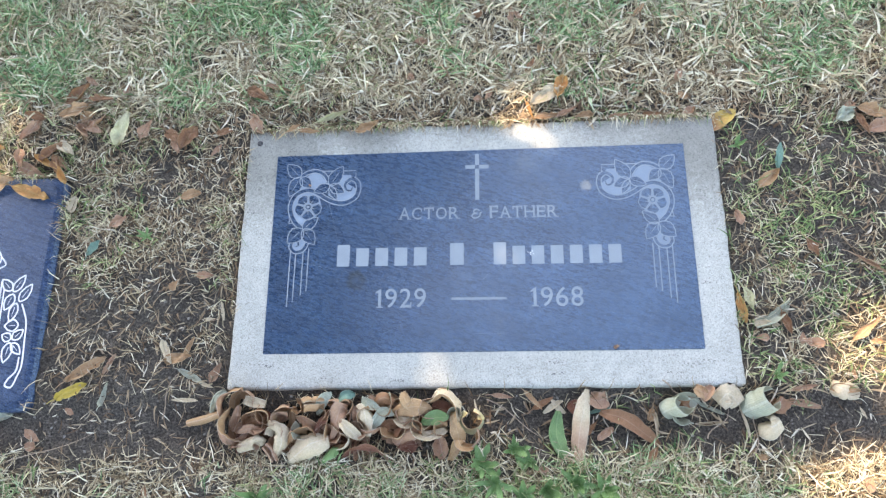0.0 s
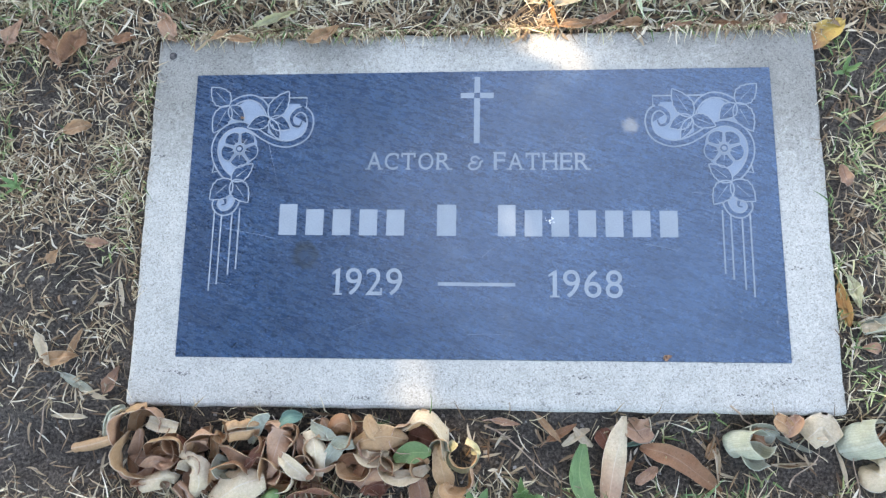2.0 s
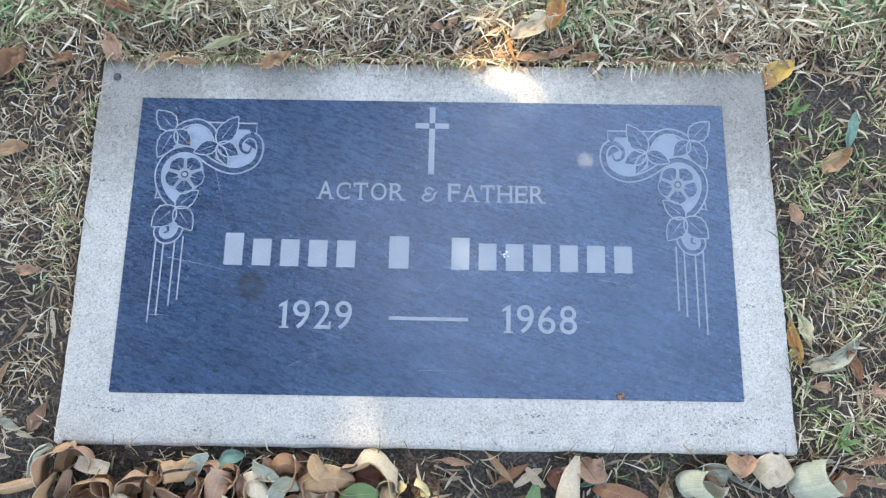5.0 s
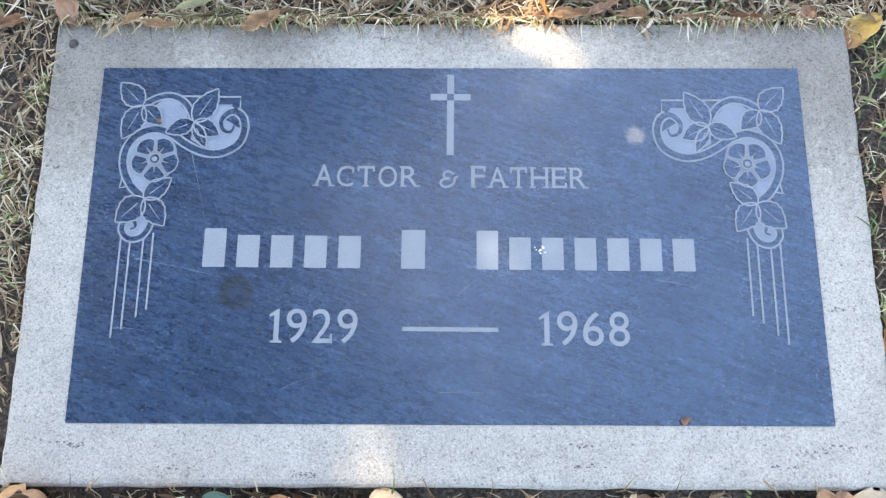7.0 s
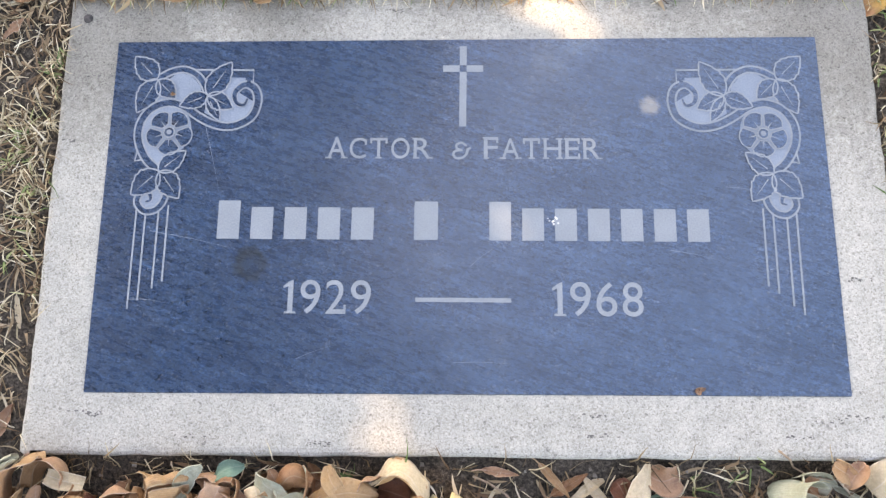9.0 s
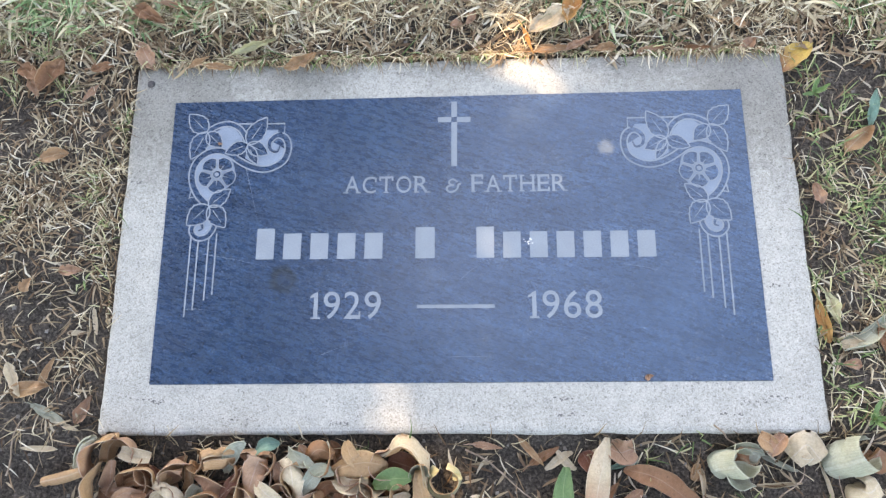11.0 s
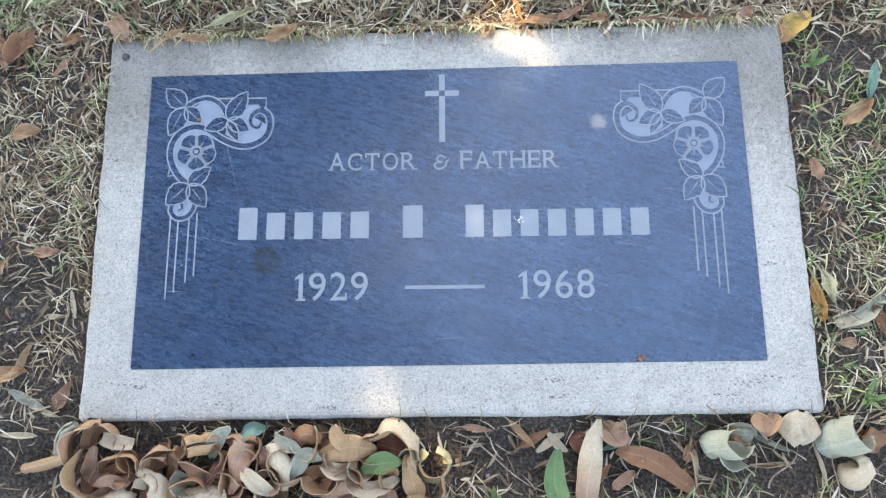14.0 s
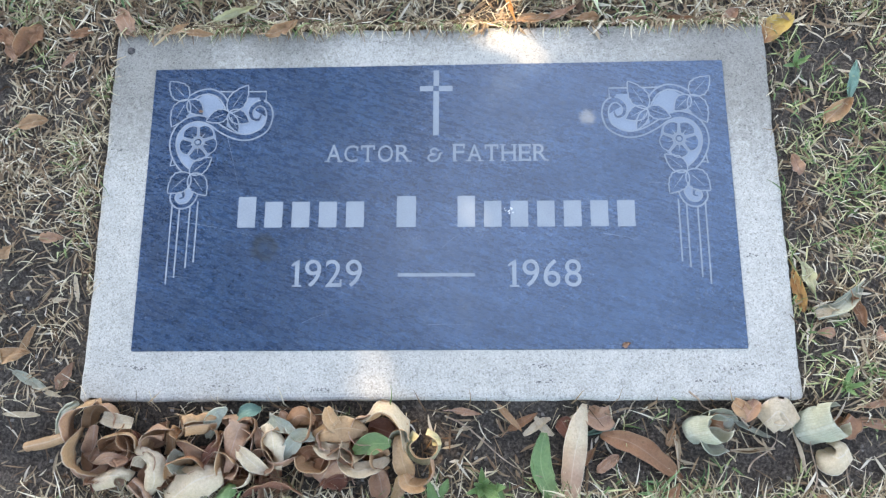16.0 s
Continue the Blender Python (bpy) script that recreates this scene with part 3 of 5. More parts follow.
bars(-209, -68, -27.5, 27.5, 5, 1.2)
bars(-44, -14, -27.5, 33, 1, 1.0)
bars(19, 209, -27.5, 27.5, 7, 1.2)

# wear on the panel: a dried splash, scratches, a bolt hole and small crumbs
def build_wear():
    splash = Flat()
    for i in range(11):
        a, r = RNG.random() * 6.28, 5 * RNG.random() ** 1.5
        splash.poly(ring_points(75 + r * math.cos(a), -12 + r * math.sin(a), 0.35 + 0.8 * RNG.random(), n=9))
    part("dried_splash", splash.mesh("dried_splash", DROPPING), panel, "small white dried splash", pose(0, 0, TOP + 0.0006))
    for x, y, ang, ln in ((-214, 46, -75, 58), (-225, -27, -12, 75), (16, -42, 38, 24), (16, -128, -1, 46), (232, 16, -8, 26), (-30, -20, 30, 18), (-120, -120, 20, 30), (255, -52, -2, 10), (-262, -78, -4, 26), (190, -40, -12, 40)):
        s = Flat()
        a = radians(ang)
        s.ribbon(smooth_path([(x - ln / 2 * math.cos(a), y - ln / 2 * math.sin(a)), (x, y + 0.8), (x + ln / 2 * math.cos(a), y + ln / 2 * math.sin(a))], 5), 0.55, taper=0.01)
        part("scratch", s.mesh("scratch", FROST_FILL), panel, "", pose(0, 0, TOP + 0.0002))
    chips = Flat()
    for x, y in ((-304, -168), (-296, -170), (-215, -186), (-112, -190), (-104, -192), (104, -168), (112, -184), (262, -184), (286, -172), (306, -168), (-322, 120), (-338, 60), (322, -60), (180, 186), (-60, 181)):
        for k in range(9):
            cx, cy = x + RNG.normal(0, 7), y + RNG.normal(0, 0.9)
            rx, ry = 0.5 + 1.3 * RNG.random(), 0.3 + 0.5 * RNG.random()
            chips.poly([(px + RNG.normal(0, 0.15), py + RNG.normal(0, 0.12)) for px, py in ring_points(cx, cy, rx, ry, 8)])
    tagged(part("surface_wear", chips.mesh("surface_wear", CHIP), marker, "", pose(0, 0, 0.00025)), "small dark chips and scuffs on the concrete", kind="stuff")
    peg = bridged([(ring_points(-335, 176, 4.5, n=14), 0), (ring_points(-335, 176, 3.6, n=14), 1.6), (ring_points(-335, 176, 1.5, n=14), 2.2)], RUST, "bolt", True)
    for v in peg.vertices:
        v.co = v.co / 1000
    part("bolt", peg, marker, "small dark metal peg", pose(0, 0, -0.0002))


build_wear()

# the neighbouring marker, cut from dark granite, with white-filled carving
neighbour = tagged(new("grave_marker"), "dark granite grave marker with white floral carving, edged by leaves", "grave marker")


def build_neighbour():
    x0, y0, x1, y1 = MARK_E - 0.61, MARK_S, MARK_E, MARK_N
    loops = [(loop_rect(x0, y0, x1, y1, 0.022), -0.1), (loop_rect(x0, y0, x1, y1, 0.022), -0.007), (loop_rect(x0 + 0.004, y0 + 0.004, x1 - 0.004, y1 - 0.004, 0.02), -0.0015), (loop_rect(x0 + 0.013, y0 + 0.013, x1 - 0.013, y1 - 0.013, 0.016), 0.0)]
    slab = part("slab", bridged(loops, GRANITE_DARK, "slab", True), neighbour, "dark blue-grey granite slab with rounded edges")
    above = pose(-0.015, -0.003, 0.0004)
    leaves = (((-678, -51), (-663, -26), 13), ((-666, -66), (-650, -40), 14), ((-681, -49), (-698, -32), 14), ((-677, -55), (-687, -79), 15), ((-670, -69), (-676, -97), 13), ((-661, -102), (-682, -103), 17),
              ((-669, -123), (-683, -116), 13), ((-669, -128), (-674, -157), 15), ((-666, -129), (-651, -145), 12), ((-666, -123), (-652, -109), 13), ((-746, 20), (-730, 43), 15), ((-752, 18), (-760, 40), 14))
    for base, tip, wide in leaves:
        outline, rib = leaf_outline(base, tip, wide, teeth=2)
        sprig = Flat()
        sprig.ribbon(outline, 2.4, closed=True)
        sprig.ribbon(rib[3:11], 1.2, taper=0.01)
        part("carved_leaf", sprig.mesh("carved_leaf", WHITE_PAINT), slab, "", above)
    stem = Flat()
    stem.ribbon(smooth_path([(-661, -70), (-650, -96), (-647, -127), (-645, -161), (-649, -177), (-655, -192), (-665, -190), (-662, -181), (-652, -169), (-651, -149)], 6), 2.6)
    part("carved_stem", stem.mesh("carved_stem", WHITE_PAINT), slab, "white-filled carved stem", above)
    rose = Flat()
    rose.ribbon(ring_points(-728, 0, 21, 19, 24), 2.4, closed=True)
    rose.ribbon(spiral(-729, 3, 3, 15, 40, 620, 60), 2.0)
    for a0 in (20, 110, 200, 290):
        rose.ribbon([(-728 + 13 * math.cos(radians(a0)), 1 + 12 * math.sin(radians(a0))), (-728 + 20 * math.cos(radians(a0 + 25)), 18 * math.sin(radians(a0 + 25)))], 1.8)
    rose.ribbon(smooth_path([(-707, 4), (-698, -8), (-706, -14), (-716, -18), (-730, -22), (-750, -24)], 6), 2.4)
    part("carved_rose", rose.mesh("carved_rose", WHITE_PAINT), slab, "white-filled carved rose", above)
    for corner in (((-705, -37), (-703, -168), (-760, -169)), ((-699, -35), (-691, -180), (-760, -180)), ((-693, -46), (-688, -187), (-760, -187)), ((-735, 104), (-739, 60), (-800, 62)), ((-741, 104), (-745, 69), (-800, 71))):
        rule = Flat()
        rule.ribbon(corner, 2.4)
        part("carved_frame", rule.mesh("carved_frame", WHITE_PAINT), slab, "", above)


build_neighbour()

# ---------------------------------------------------------------- leaves
def support_z(x, y):
    return 0.0012 if inside(np.array(x), np.array(y)) else float(ground_z(x, y))


def curled(v, w, roll, steps=6):
    """Across a leaf: where its edge comes to lie when the curl tightens towards the margin."""
    y = z = 0.0
    for k in range(steps):
        q = abs(v) * (k + 0.5) / steps
        a = roll / 2 * q ** 1.1
        y += math.cos(a) * abs(v) * w / steps
        z += math.sin(a) * abs(v) * w / steps
    return math.copysign(y, v), z


def leaf_sheet(length, width, roll, bend, fold, wave, seed, nu=16, nv=12, blunt=0.85, crumple=0.10):
    """A thin leaf blade, rolled across and bent along, as vertices, faces and UVs."""
    rng = np.random.default_rng(seed)
    ph = rng.random(4) * 6.28
    lop, twist = 1 + 0.6 * (rng.random() - 0.5), radians(min(roll, 150)) * 0.5 * (rng.random() - 0.5)
    pts, uvs = [], []
    th = 0.00035
    gu, gv = np.meshgrid(np.linspace(0, 1, nu + 1), np.linspace(-1, 1, nv + 1), indexing="ij")
    off = rng.random(2) * 40
    dent = crumple * width * (vnoise(gu * length / width * 1.6 + off[0], gv * 0.9 + off[1], 2.0, 1) - 0.5 + 0.4 * (vnoise(gu * length / width * 1.6, gv + off[0], 5.0, 2) - 0.5))
    torn = [1 + 0.16 * (vnoise(np.linspace(0, 1, nu + 1), off[s], 7.0, 3 + s) - 0.5) - 0.38 * np.clip(vnoise(np.linspace(0, 1, nu + 1), off[s], 11.0, 5 + s) - 0.72, 0, 1) * 4 for s in (0, 1)]
    for layer in (0, 1):
        for i in range(nu + 1):
            u = i / nu
            w = width / 2 * (math.sin(math.pi * min(u ** 0.85 * 0.97 + 0.015, 1)) ** blunt)
            w_mid = w * (1 + 0.07 * math.sin(5 * u + ph[0]))
            ab = radians(bend) * (u - 0.45) * (1 + 0.25 * math.sin(3 * u + ph[3]))
            if abs(bend) > 1:
                rb = length / radians(bend)
                cx, cz = rb * math.sin(ab), rb * (1 - math.cos(ab))
            else:
                cx, cz = (u - 0.45) * length, 0.0
            for j in range(nv + 1):
                v = j / nv * 2 - 1
                w = w_mid * max(0.25, torn[0 if v < 0 else 1][i])
                s = v * w
                y, z = curled(v, w, radians(roll) * (0.7 + 0.5 * u) * (lop if v > 0 else 2 - lop))
                tw = twist * (u - 0.5)
                y, z = y * math.cos(tw) - z * math.sin(tw), y * math.sin(tw) + z * math.cos(tw)
                z += fold * abs(s) + wave * width * abs(v) * math.sin(9 * u + ph[2] + (2 if v > 0 else 0)) + 0.0007 * (abs(v) < 0.05) + dent[i, j]
                z += layer * th
                pts.append((cx - z * math.sin(ab), y, cz + z * math.cos(ab)))
                uvs.append((abs(v), u))
    n = (nu + 1) * (nv + 1)
    faces = []
    for i in range(nu):
        for j in range(nv):
            a = i * (nv + 1) + j
            q = (a, a + 1, a + nv + 2, a + nv + 1)
            faces.append(tuple(k + n for k in q[::-1])[::-1])
            faces.append(q[::-1])
    rim = [i * (nv + 1) for i in range(nu + 1)] + [nu * (nv + 1) + j for j in range(1, nv + 1)] + [i * (nv + 1) + nv for i in range(nu - 1, -1, -1)] + [j for j in range(nv - 1, 0, -1)]
    for a, b in zip(rim, rim[1:] + rim[:1]):
        faces.append((a, b, b + n, a + n))
    return np.array(pts), faces, uvs


def tube(points, r0, r1, material, name, sides=5):
    """A tapered round stem along the points."""
    verts, faces = [], []
    k = len(points)
    for i, p in enumerate(points):
        p = Vector(p)
        d = (Vector(points[min(i + 1, k - 1)]) - Vector(points[max(i - 1, 0)])).normalized()
        a = d.cross(Vector((0.13, 0.31, 0.94))).normalized()
        b = d.cross(a)
        r = r0 + (r1 - r0) * i / (k - 1)
        for s in range(sides):
            t = 2 * math.pi * s / sides
            verts.append(p + (a * math.cos(t) + b * math.sin(t)) * r)
    for i in range(k - 1):
        for s in range(sides):
            faces.append((i * sides + s, i * sides + (s + 1) % sides, (i + 1) * sides + (s + 1) % sides, (i + 1) * sides + s))
    faces += [tuple(range(sides))[::-1], tuple(range((k - 1) * sides, k * sides))]
    return mesh_of(name, verts, faces, material, True)


COUNT = [0]
WORDS = {TAN: "tan dry leaf", CREAM: "cream-coloured dry leaf", BROWN: "brown dry leaf", PINK: "pinkish-brown dry leaf", RED: "reddish-brown fallen leaf", ORANGE: "orange fallen leaf", YELLOW: "yellow fallen leaf", PALE: "pale grey-green dry leaf", GREENLEAF: "green fallen leaf", FRESH: "fresh green fallen leaf", BLUEGREEN: "blue-green fallen leaf", PALEYELLOW: "pale yellow fallen leaf", ORANGETAN: "orange-tan dry leaf", CREAMPINK: "cream and pinkish dry leaf", TWOTONE: "yellow and brown fallen leaf"}
INNER = {TAN: PINK, CREAM: TAN}     # the upper face of a curled leaf is darker than its back


def leaf(x, y, yaw, length, width, material, roll=20, bend=10, side=0, pitch=0, lift=0.0, wave=0.06, fold=0.12, label="", group="", name="dry_leaf", stalk=0.25, blunt=0.72, crumple=0.3, plain=False):
    """A fallen leaf whose middle lies at (x, y), its tip pointing along yaw; sizes in millimetres."""
    COUNT[0] += 1
    pts, faces, uvs = leaf_sheet(length / 1000, width / 1000, roll, bend, fold, wave, COUNT[0], blunt=blunt, crumple=crumple)
    turn = Euler((radians(side), radians(pitch), radians(yaw))).to_matrix()
    m = np.array(turn)
    pts = pts @ m.T
    mid = (pts.max(0) + pts.min(0)) / 2
    pts[:, :2] -= mid[:2]
    low = np.argsort(pts[:, 2])[:12]
    base = max(support_z(x + a, y + b) for a, b in pts[low][:, :2]) if lift < 0.004 else support_z(x, y)
    pts[:, 2] += -pts[:, 2].min() + 0.0004
    me = mesh_of(name, pts, faces, material if plain else INNER.get(material, material), True)
    me.materials.append(material)
    half = len(pts) // 2
    for poly in me.polygons:
        poly.material_index = 0 if min(poly.vertices) >= half else 1
    layer = me.uv_layers.new(name="UVMap")
    for loop in me.loops:
        layer.data[loop.index].uv = uvs[loop.vertex_index]
    ob = new(name, me)
    ob.location = (x, y, base + lift)
    if stalk:
        root = Vector(pts[6])
        d = (root - Vector(pts[13 * 3 + 6])).normalized()
        ln = length / 1000 * stalk
        bendv = Vector((-d.y, d.x, 0)) * 0.25
        ends = [root - d * 0.004, root + d * ln * 0.4 + bendv * ln * 0.2, root + d * ln + bendv * ln]
        for e in ends:
            e.z = max(e.z, 0.0008)
        part("stalk", tube(ends, 0.0007, 0.0005, material, "stalk"), ob)
    words = WORDS[material]
    how = "rolled up" if abs(roll) > 190 else "with curled edges" if abs(roll) > 80 or abs(bend) > 90 else "lying flat"
    return tagged(ob, label or words + " " + how + (" in a heap" if group else " on the grass"), "leaf", group or "scattered fallen leaves")


def curled_leaf(path, width, tilt, tilt_end, cup, upper, lower, group="", cut=0.06, cut1=None, blunt=0.6, rest=False, label=""):
    """A dry leaf along a midrib given in millimetres. tilt: how far its right side is raised, at the base and at the tip; cup: the arc across it, in degrees;
    cut: how much of each end is broken off."""
    COUNT[0] += 1
    rng = np.random.default_rng(COUNT[0])
    rib = smooth_path(path, max(4, 18 // (len(path) - 1)))
    nu, nv, cut1 = len(rib) - 1, 12, cut if cut1 is None else cut1
    rib = [Vector(p) / 1000 for p in rib]
    length = sum((b - a).length for a, b in zip(rib, rib[1:]))
    off, pts, uvs = rng.random(3) * 40, [], []
    us, vs = np.linspace(0, 1, nu + 1), np.linspace(-1, 1, nv + 1)
    gu, gv = np.meshgrid(us * length / 0.02, vs * width / 40, indexing="ij")
    dent = 0.0075 * min(1.0, width / 26) * (vnoise(gu + off[0], gv + off[1], 1.3, 1) - 0.5) + 0.0022 * (vnoise(gu + off[1], gv + off[2], 3.4, 2) - 0.5)
    torn = [1 + 0.24 * (vnoise(us * length / 0.02, off[k], 1.4, 3 + k) - 0.5) - 0.9 * np.clip(vnoise(us * length / 0.02, off[k], 3.0, 5 + k) - 0.74, 0, 1) for k in (0, 1)]
    for layer in (0, 1):
        for i, p in enumerate(rib):
            u = i / nu
            along = (rib[min(i + 1, nu)] - rib[max(i - 1, 0)]).normalized()
            right = along.cross(Vector((0, 0, 1))).normalized()
            up = right.cross(along)
            half = width / 2000 * max(0.04, math.sin(math.pi * (cut + 0.015 + (1 - cut - cut1 - 0.03) * u))) ** blunt
            a = radians(tilt + (tilt_end - tilt) * u)
            for j, v in enumerate(vs):
                y, z = curled(v, half * torn[0 if v < 0 else 1][i], radians(abs(cup)))
                z = math.copysign(z, cup) + dent[i, j] + layer * 0.00035 + 0.0005 * (abs(v) < 0.05)
                q = p + right * (y * math.cos(a) - z * math.sin(a)) + up * (y * math.sin(a) + z * math.cos(a))
                pts.append(q[:])
                uvs.append((abs(v), u))
    pts = np.array(pts)
    floor = np.where(inside(pts[:, 0], pts[:, 1]), 0.0008, ground_z(pts[:, 0], pts[:, 1]) + 0.0005)
    if rest:
        pts[:, 2] += np.quantile(floor - pts[:, 2], 0.97)
    pts[:, 2] = np.maximum(pts[:, 2], floor)
    n = (nu + 1) * (nv + 1)
    faces = []
    for i in range(nu):
        for j in range(nv):
            k = i * (nv + 1) + j
            faces += [(k + n, k + 1 + n, k + nv + 2 + n, k + nv + 1 + n)[::-1], (k, k + 1, k + nv + 2, k + nv + 1)]
    edge = [i * (nv + 1) for i in range(nu + 1)] + [nu * (nv + 1) + j for j in range(1, nv + 1)] + [i * (nv + 1) + nv for i in range(nu - 1, -1, -1)] + list(range(nv - 1, 0, -1))
    faces += [(a, b, b + n, a + n) for a, b in zip(edge, edge[1:] + edge[:1])]
    mid = Vector(pts.mean(0))
    mid.z = pts[:, 2].min()
    me = mesh_of("dry_leaf", pts - np.array(mid), faces, upper, True)
    me.materials.append(lower)
    for poly in me.polygons:
        poly.material_index = 0 if min(poly.vertices) >= n else 1
    layer = me.uv_layers.new(name="UVMap")
    for loop in me.loops:
        layer.data[loop.index].uv = uvs[loop.vertex_index]
    ob = new("dry_leaf", me)
    ob.location = mid
    how = "rolled up" if abs(cup) > 190 else "with curled edges" if abs(tilt) > 30 or abs(cup) > 70 else "lying open"
    return tagged(ob, label or WORDS[upper] + " " + how + (" in a heap" if group else " on bare soil"), "leaf", group or "scattered fallen leaves")


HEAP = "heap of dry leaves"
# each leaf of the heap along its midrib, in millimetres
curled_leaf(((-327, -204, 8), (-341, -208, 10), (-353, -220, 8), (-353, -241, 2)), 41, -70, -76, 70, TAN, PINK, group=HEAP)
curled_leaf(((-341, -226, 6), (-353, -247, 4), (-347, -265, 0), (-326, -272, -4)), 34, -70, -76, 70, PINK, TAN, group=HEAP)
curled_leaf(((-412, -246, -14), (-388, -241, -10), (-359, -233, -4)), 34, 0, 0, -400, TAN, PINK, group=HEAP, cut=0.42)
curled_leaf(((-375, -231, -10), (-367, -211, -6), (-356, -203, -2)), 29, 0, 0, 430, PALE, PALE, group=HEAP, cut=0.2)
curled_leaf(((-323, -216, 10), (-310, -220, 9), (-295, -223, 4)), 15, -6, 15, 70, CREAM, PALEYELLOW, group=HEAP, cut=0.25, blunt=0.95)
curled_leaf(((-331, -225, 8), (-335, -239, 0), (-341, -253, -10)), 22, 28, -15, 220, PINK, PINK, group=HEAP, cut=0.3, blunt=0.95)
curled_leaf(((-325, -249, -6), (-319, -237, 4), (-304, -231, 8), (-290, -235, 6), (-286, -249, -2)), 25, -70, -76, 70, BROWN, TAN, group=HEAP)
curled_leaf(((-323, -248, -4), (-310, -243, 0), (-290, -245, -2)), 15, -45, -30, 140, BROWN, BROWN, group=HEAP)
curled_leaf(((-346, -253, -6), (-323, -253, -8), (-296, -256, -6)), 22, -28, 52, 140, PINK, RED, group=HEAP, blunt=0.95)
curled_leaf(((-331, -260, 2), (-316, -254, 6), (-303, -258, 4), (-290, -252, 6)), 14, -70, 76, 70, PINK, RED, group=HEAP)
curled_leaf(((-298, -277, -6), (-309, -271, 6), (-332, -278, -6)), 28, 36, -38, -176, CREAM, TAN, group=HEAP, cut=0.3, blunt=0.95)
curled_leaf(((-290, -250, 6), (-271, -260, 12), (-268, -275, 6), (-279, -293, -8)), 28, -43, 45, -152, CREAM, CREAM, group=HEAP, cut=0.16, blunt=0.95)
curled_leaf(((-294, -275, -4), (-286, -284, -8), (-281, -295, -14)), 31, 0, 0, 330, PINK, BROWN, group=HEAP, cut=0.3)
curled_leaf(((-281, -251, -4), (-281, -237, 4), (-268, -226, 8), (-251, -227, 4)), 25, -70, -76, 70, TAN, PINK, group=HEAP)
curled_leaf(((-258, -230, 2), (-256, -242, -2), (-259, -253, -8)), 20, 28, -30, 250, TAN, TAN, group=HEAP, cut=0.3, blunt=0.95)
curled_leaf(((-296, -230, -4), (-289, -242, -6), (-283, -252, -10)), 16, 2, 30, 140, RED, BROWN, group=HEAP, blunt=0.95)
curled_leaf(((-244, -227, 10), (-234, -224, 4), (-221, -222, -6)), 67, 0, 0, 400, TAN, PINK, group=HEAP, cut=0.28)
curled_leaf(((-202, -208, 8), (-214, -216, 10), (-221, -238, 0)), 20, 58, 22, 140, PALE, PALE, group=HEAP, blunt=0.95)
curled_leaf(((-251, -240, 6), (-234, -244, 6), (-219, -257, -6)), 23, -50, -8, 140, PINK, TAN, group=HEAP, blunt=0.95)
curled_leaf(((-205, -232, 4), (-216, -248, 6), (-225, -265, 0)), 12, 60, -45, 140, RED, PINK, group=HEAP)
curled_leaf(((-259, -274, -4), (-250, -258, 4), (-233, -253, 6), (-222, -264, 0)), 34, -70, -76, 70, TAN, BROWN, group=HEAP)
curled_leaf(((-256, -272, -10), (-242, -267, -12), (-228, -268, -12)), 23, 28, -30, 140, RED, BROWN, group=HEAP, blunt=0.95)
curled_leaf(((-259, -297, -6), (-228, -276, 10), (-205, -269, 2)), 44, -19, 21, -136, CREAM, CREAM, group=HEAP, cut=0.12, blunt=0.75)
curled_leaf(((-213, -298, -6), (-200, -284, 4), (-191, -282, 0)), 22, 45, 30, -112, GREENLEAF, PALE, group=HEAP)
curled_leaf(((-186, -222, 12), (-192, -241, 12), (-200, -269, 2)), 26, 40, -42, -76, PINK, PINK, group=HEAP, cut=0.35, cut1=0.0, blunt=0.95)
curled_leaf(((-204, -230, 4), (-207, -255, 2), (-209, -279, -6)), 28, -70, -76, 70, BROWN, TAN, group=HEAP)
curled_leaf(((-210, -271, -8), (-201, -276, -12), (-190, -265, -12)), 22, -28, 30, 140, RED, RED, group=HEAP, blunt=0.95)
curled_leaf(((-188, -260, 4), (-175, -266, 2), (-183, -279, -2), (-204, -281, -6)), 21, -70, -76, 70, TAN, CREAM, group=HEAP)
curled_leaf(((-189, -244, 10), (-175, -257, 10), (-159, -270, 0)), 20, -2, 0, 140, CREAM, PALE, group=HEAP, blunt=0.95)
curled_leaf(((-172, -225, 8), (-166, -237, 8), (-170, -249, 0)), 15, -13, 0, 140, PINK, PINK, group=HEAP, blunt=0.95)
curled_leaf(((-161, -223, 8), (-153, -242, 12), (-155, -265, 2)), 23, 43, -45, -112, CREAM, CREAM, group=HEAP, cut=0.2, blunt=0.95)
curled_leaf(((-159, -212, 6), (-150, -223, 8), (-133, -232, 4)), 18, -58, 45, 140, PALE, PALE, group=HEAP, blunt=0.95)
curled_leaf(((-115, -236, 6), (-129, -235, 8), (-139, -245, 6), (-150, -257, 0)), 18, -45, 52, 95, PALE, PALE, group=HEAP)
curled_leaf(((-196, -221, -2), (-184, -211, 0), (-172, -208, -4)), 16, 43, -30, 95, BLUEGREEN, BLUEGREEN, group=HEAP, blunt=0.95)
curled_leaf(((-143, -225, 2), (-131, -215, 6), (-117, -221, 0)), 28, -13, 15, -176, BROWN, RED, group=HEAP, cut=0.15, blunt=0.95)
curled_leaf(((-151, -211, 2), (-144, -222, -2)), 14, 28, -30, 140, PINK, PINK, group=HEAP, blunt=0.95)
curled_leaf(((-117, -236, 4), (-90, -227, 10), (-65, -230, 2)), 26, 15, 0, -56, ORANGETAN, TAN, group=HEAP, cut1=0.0)
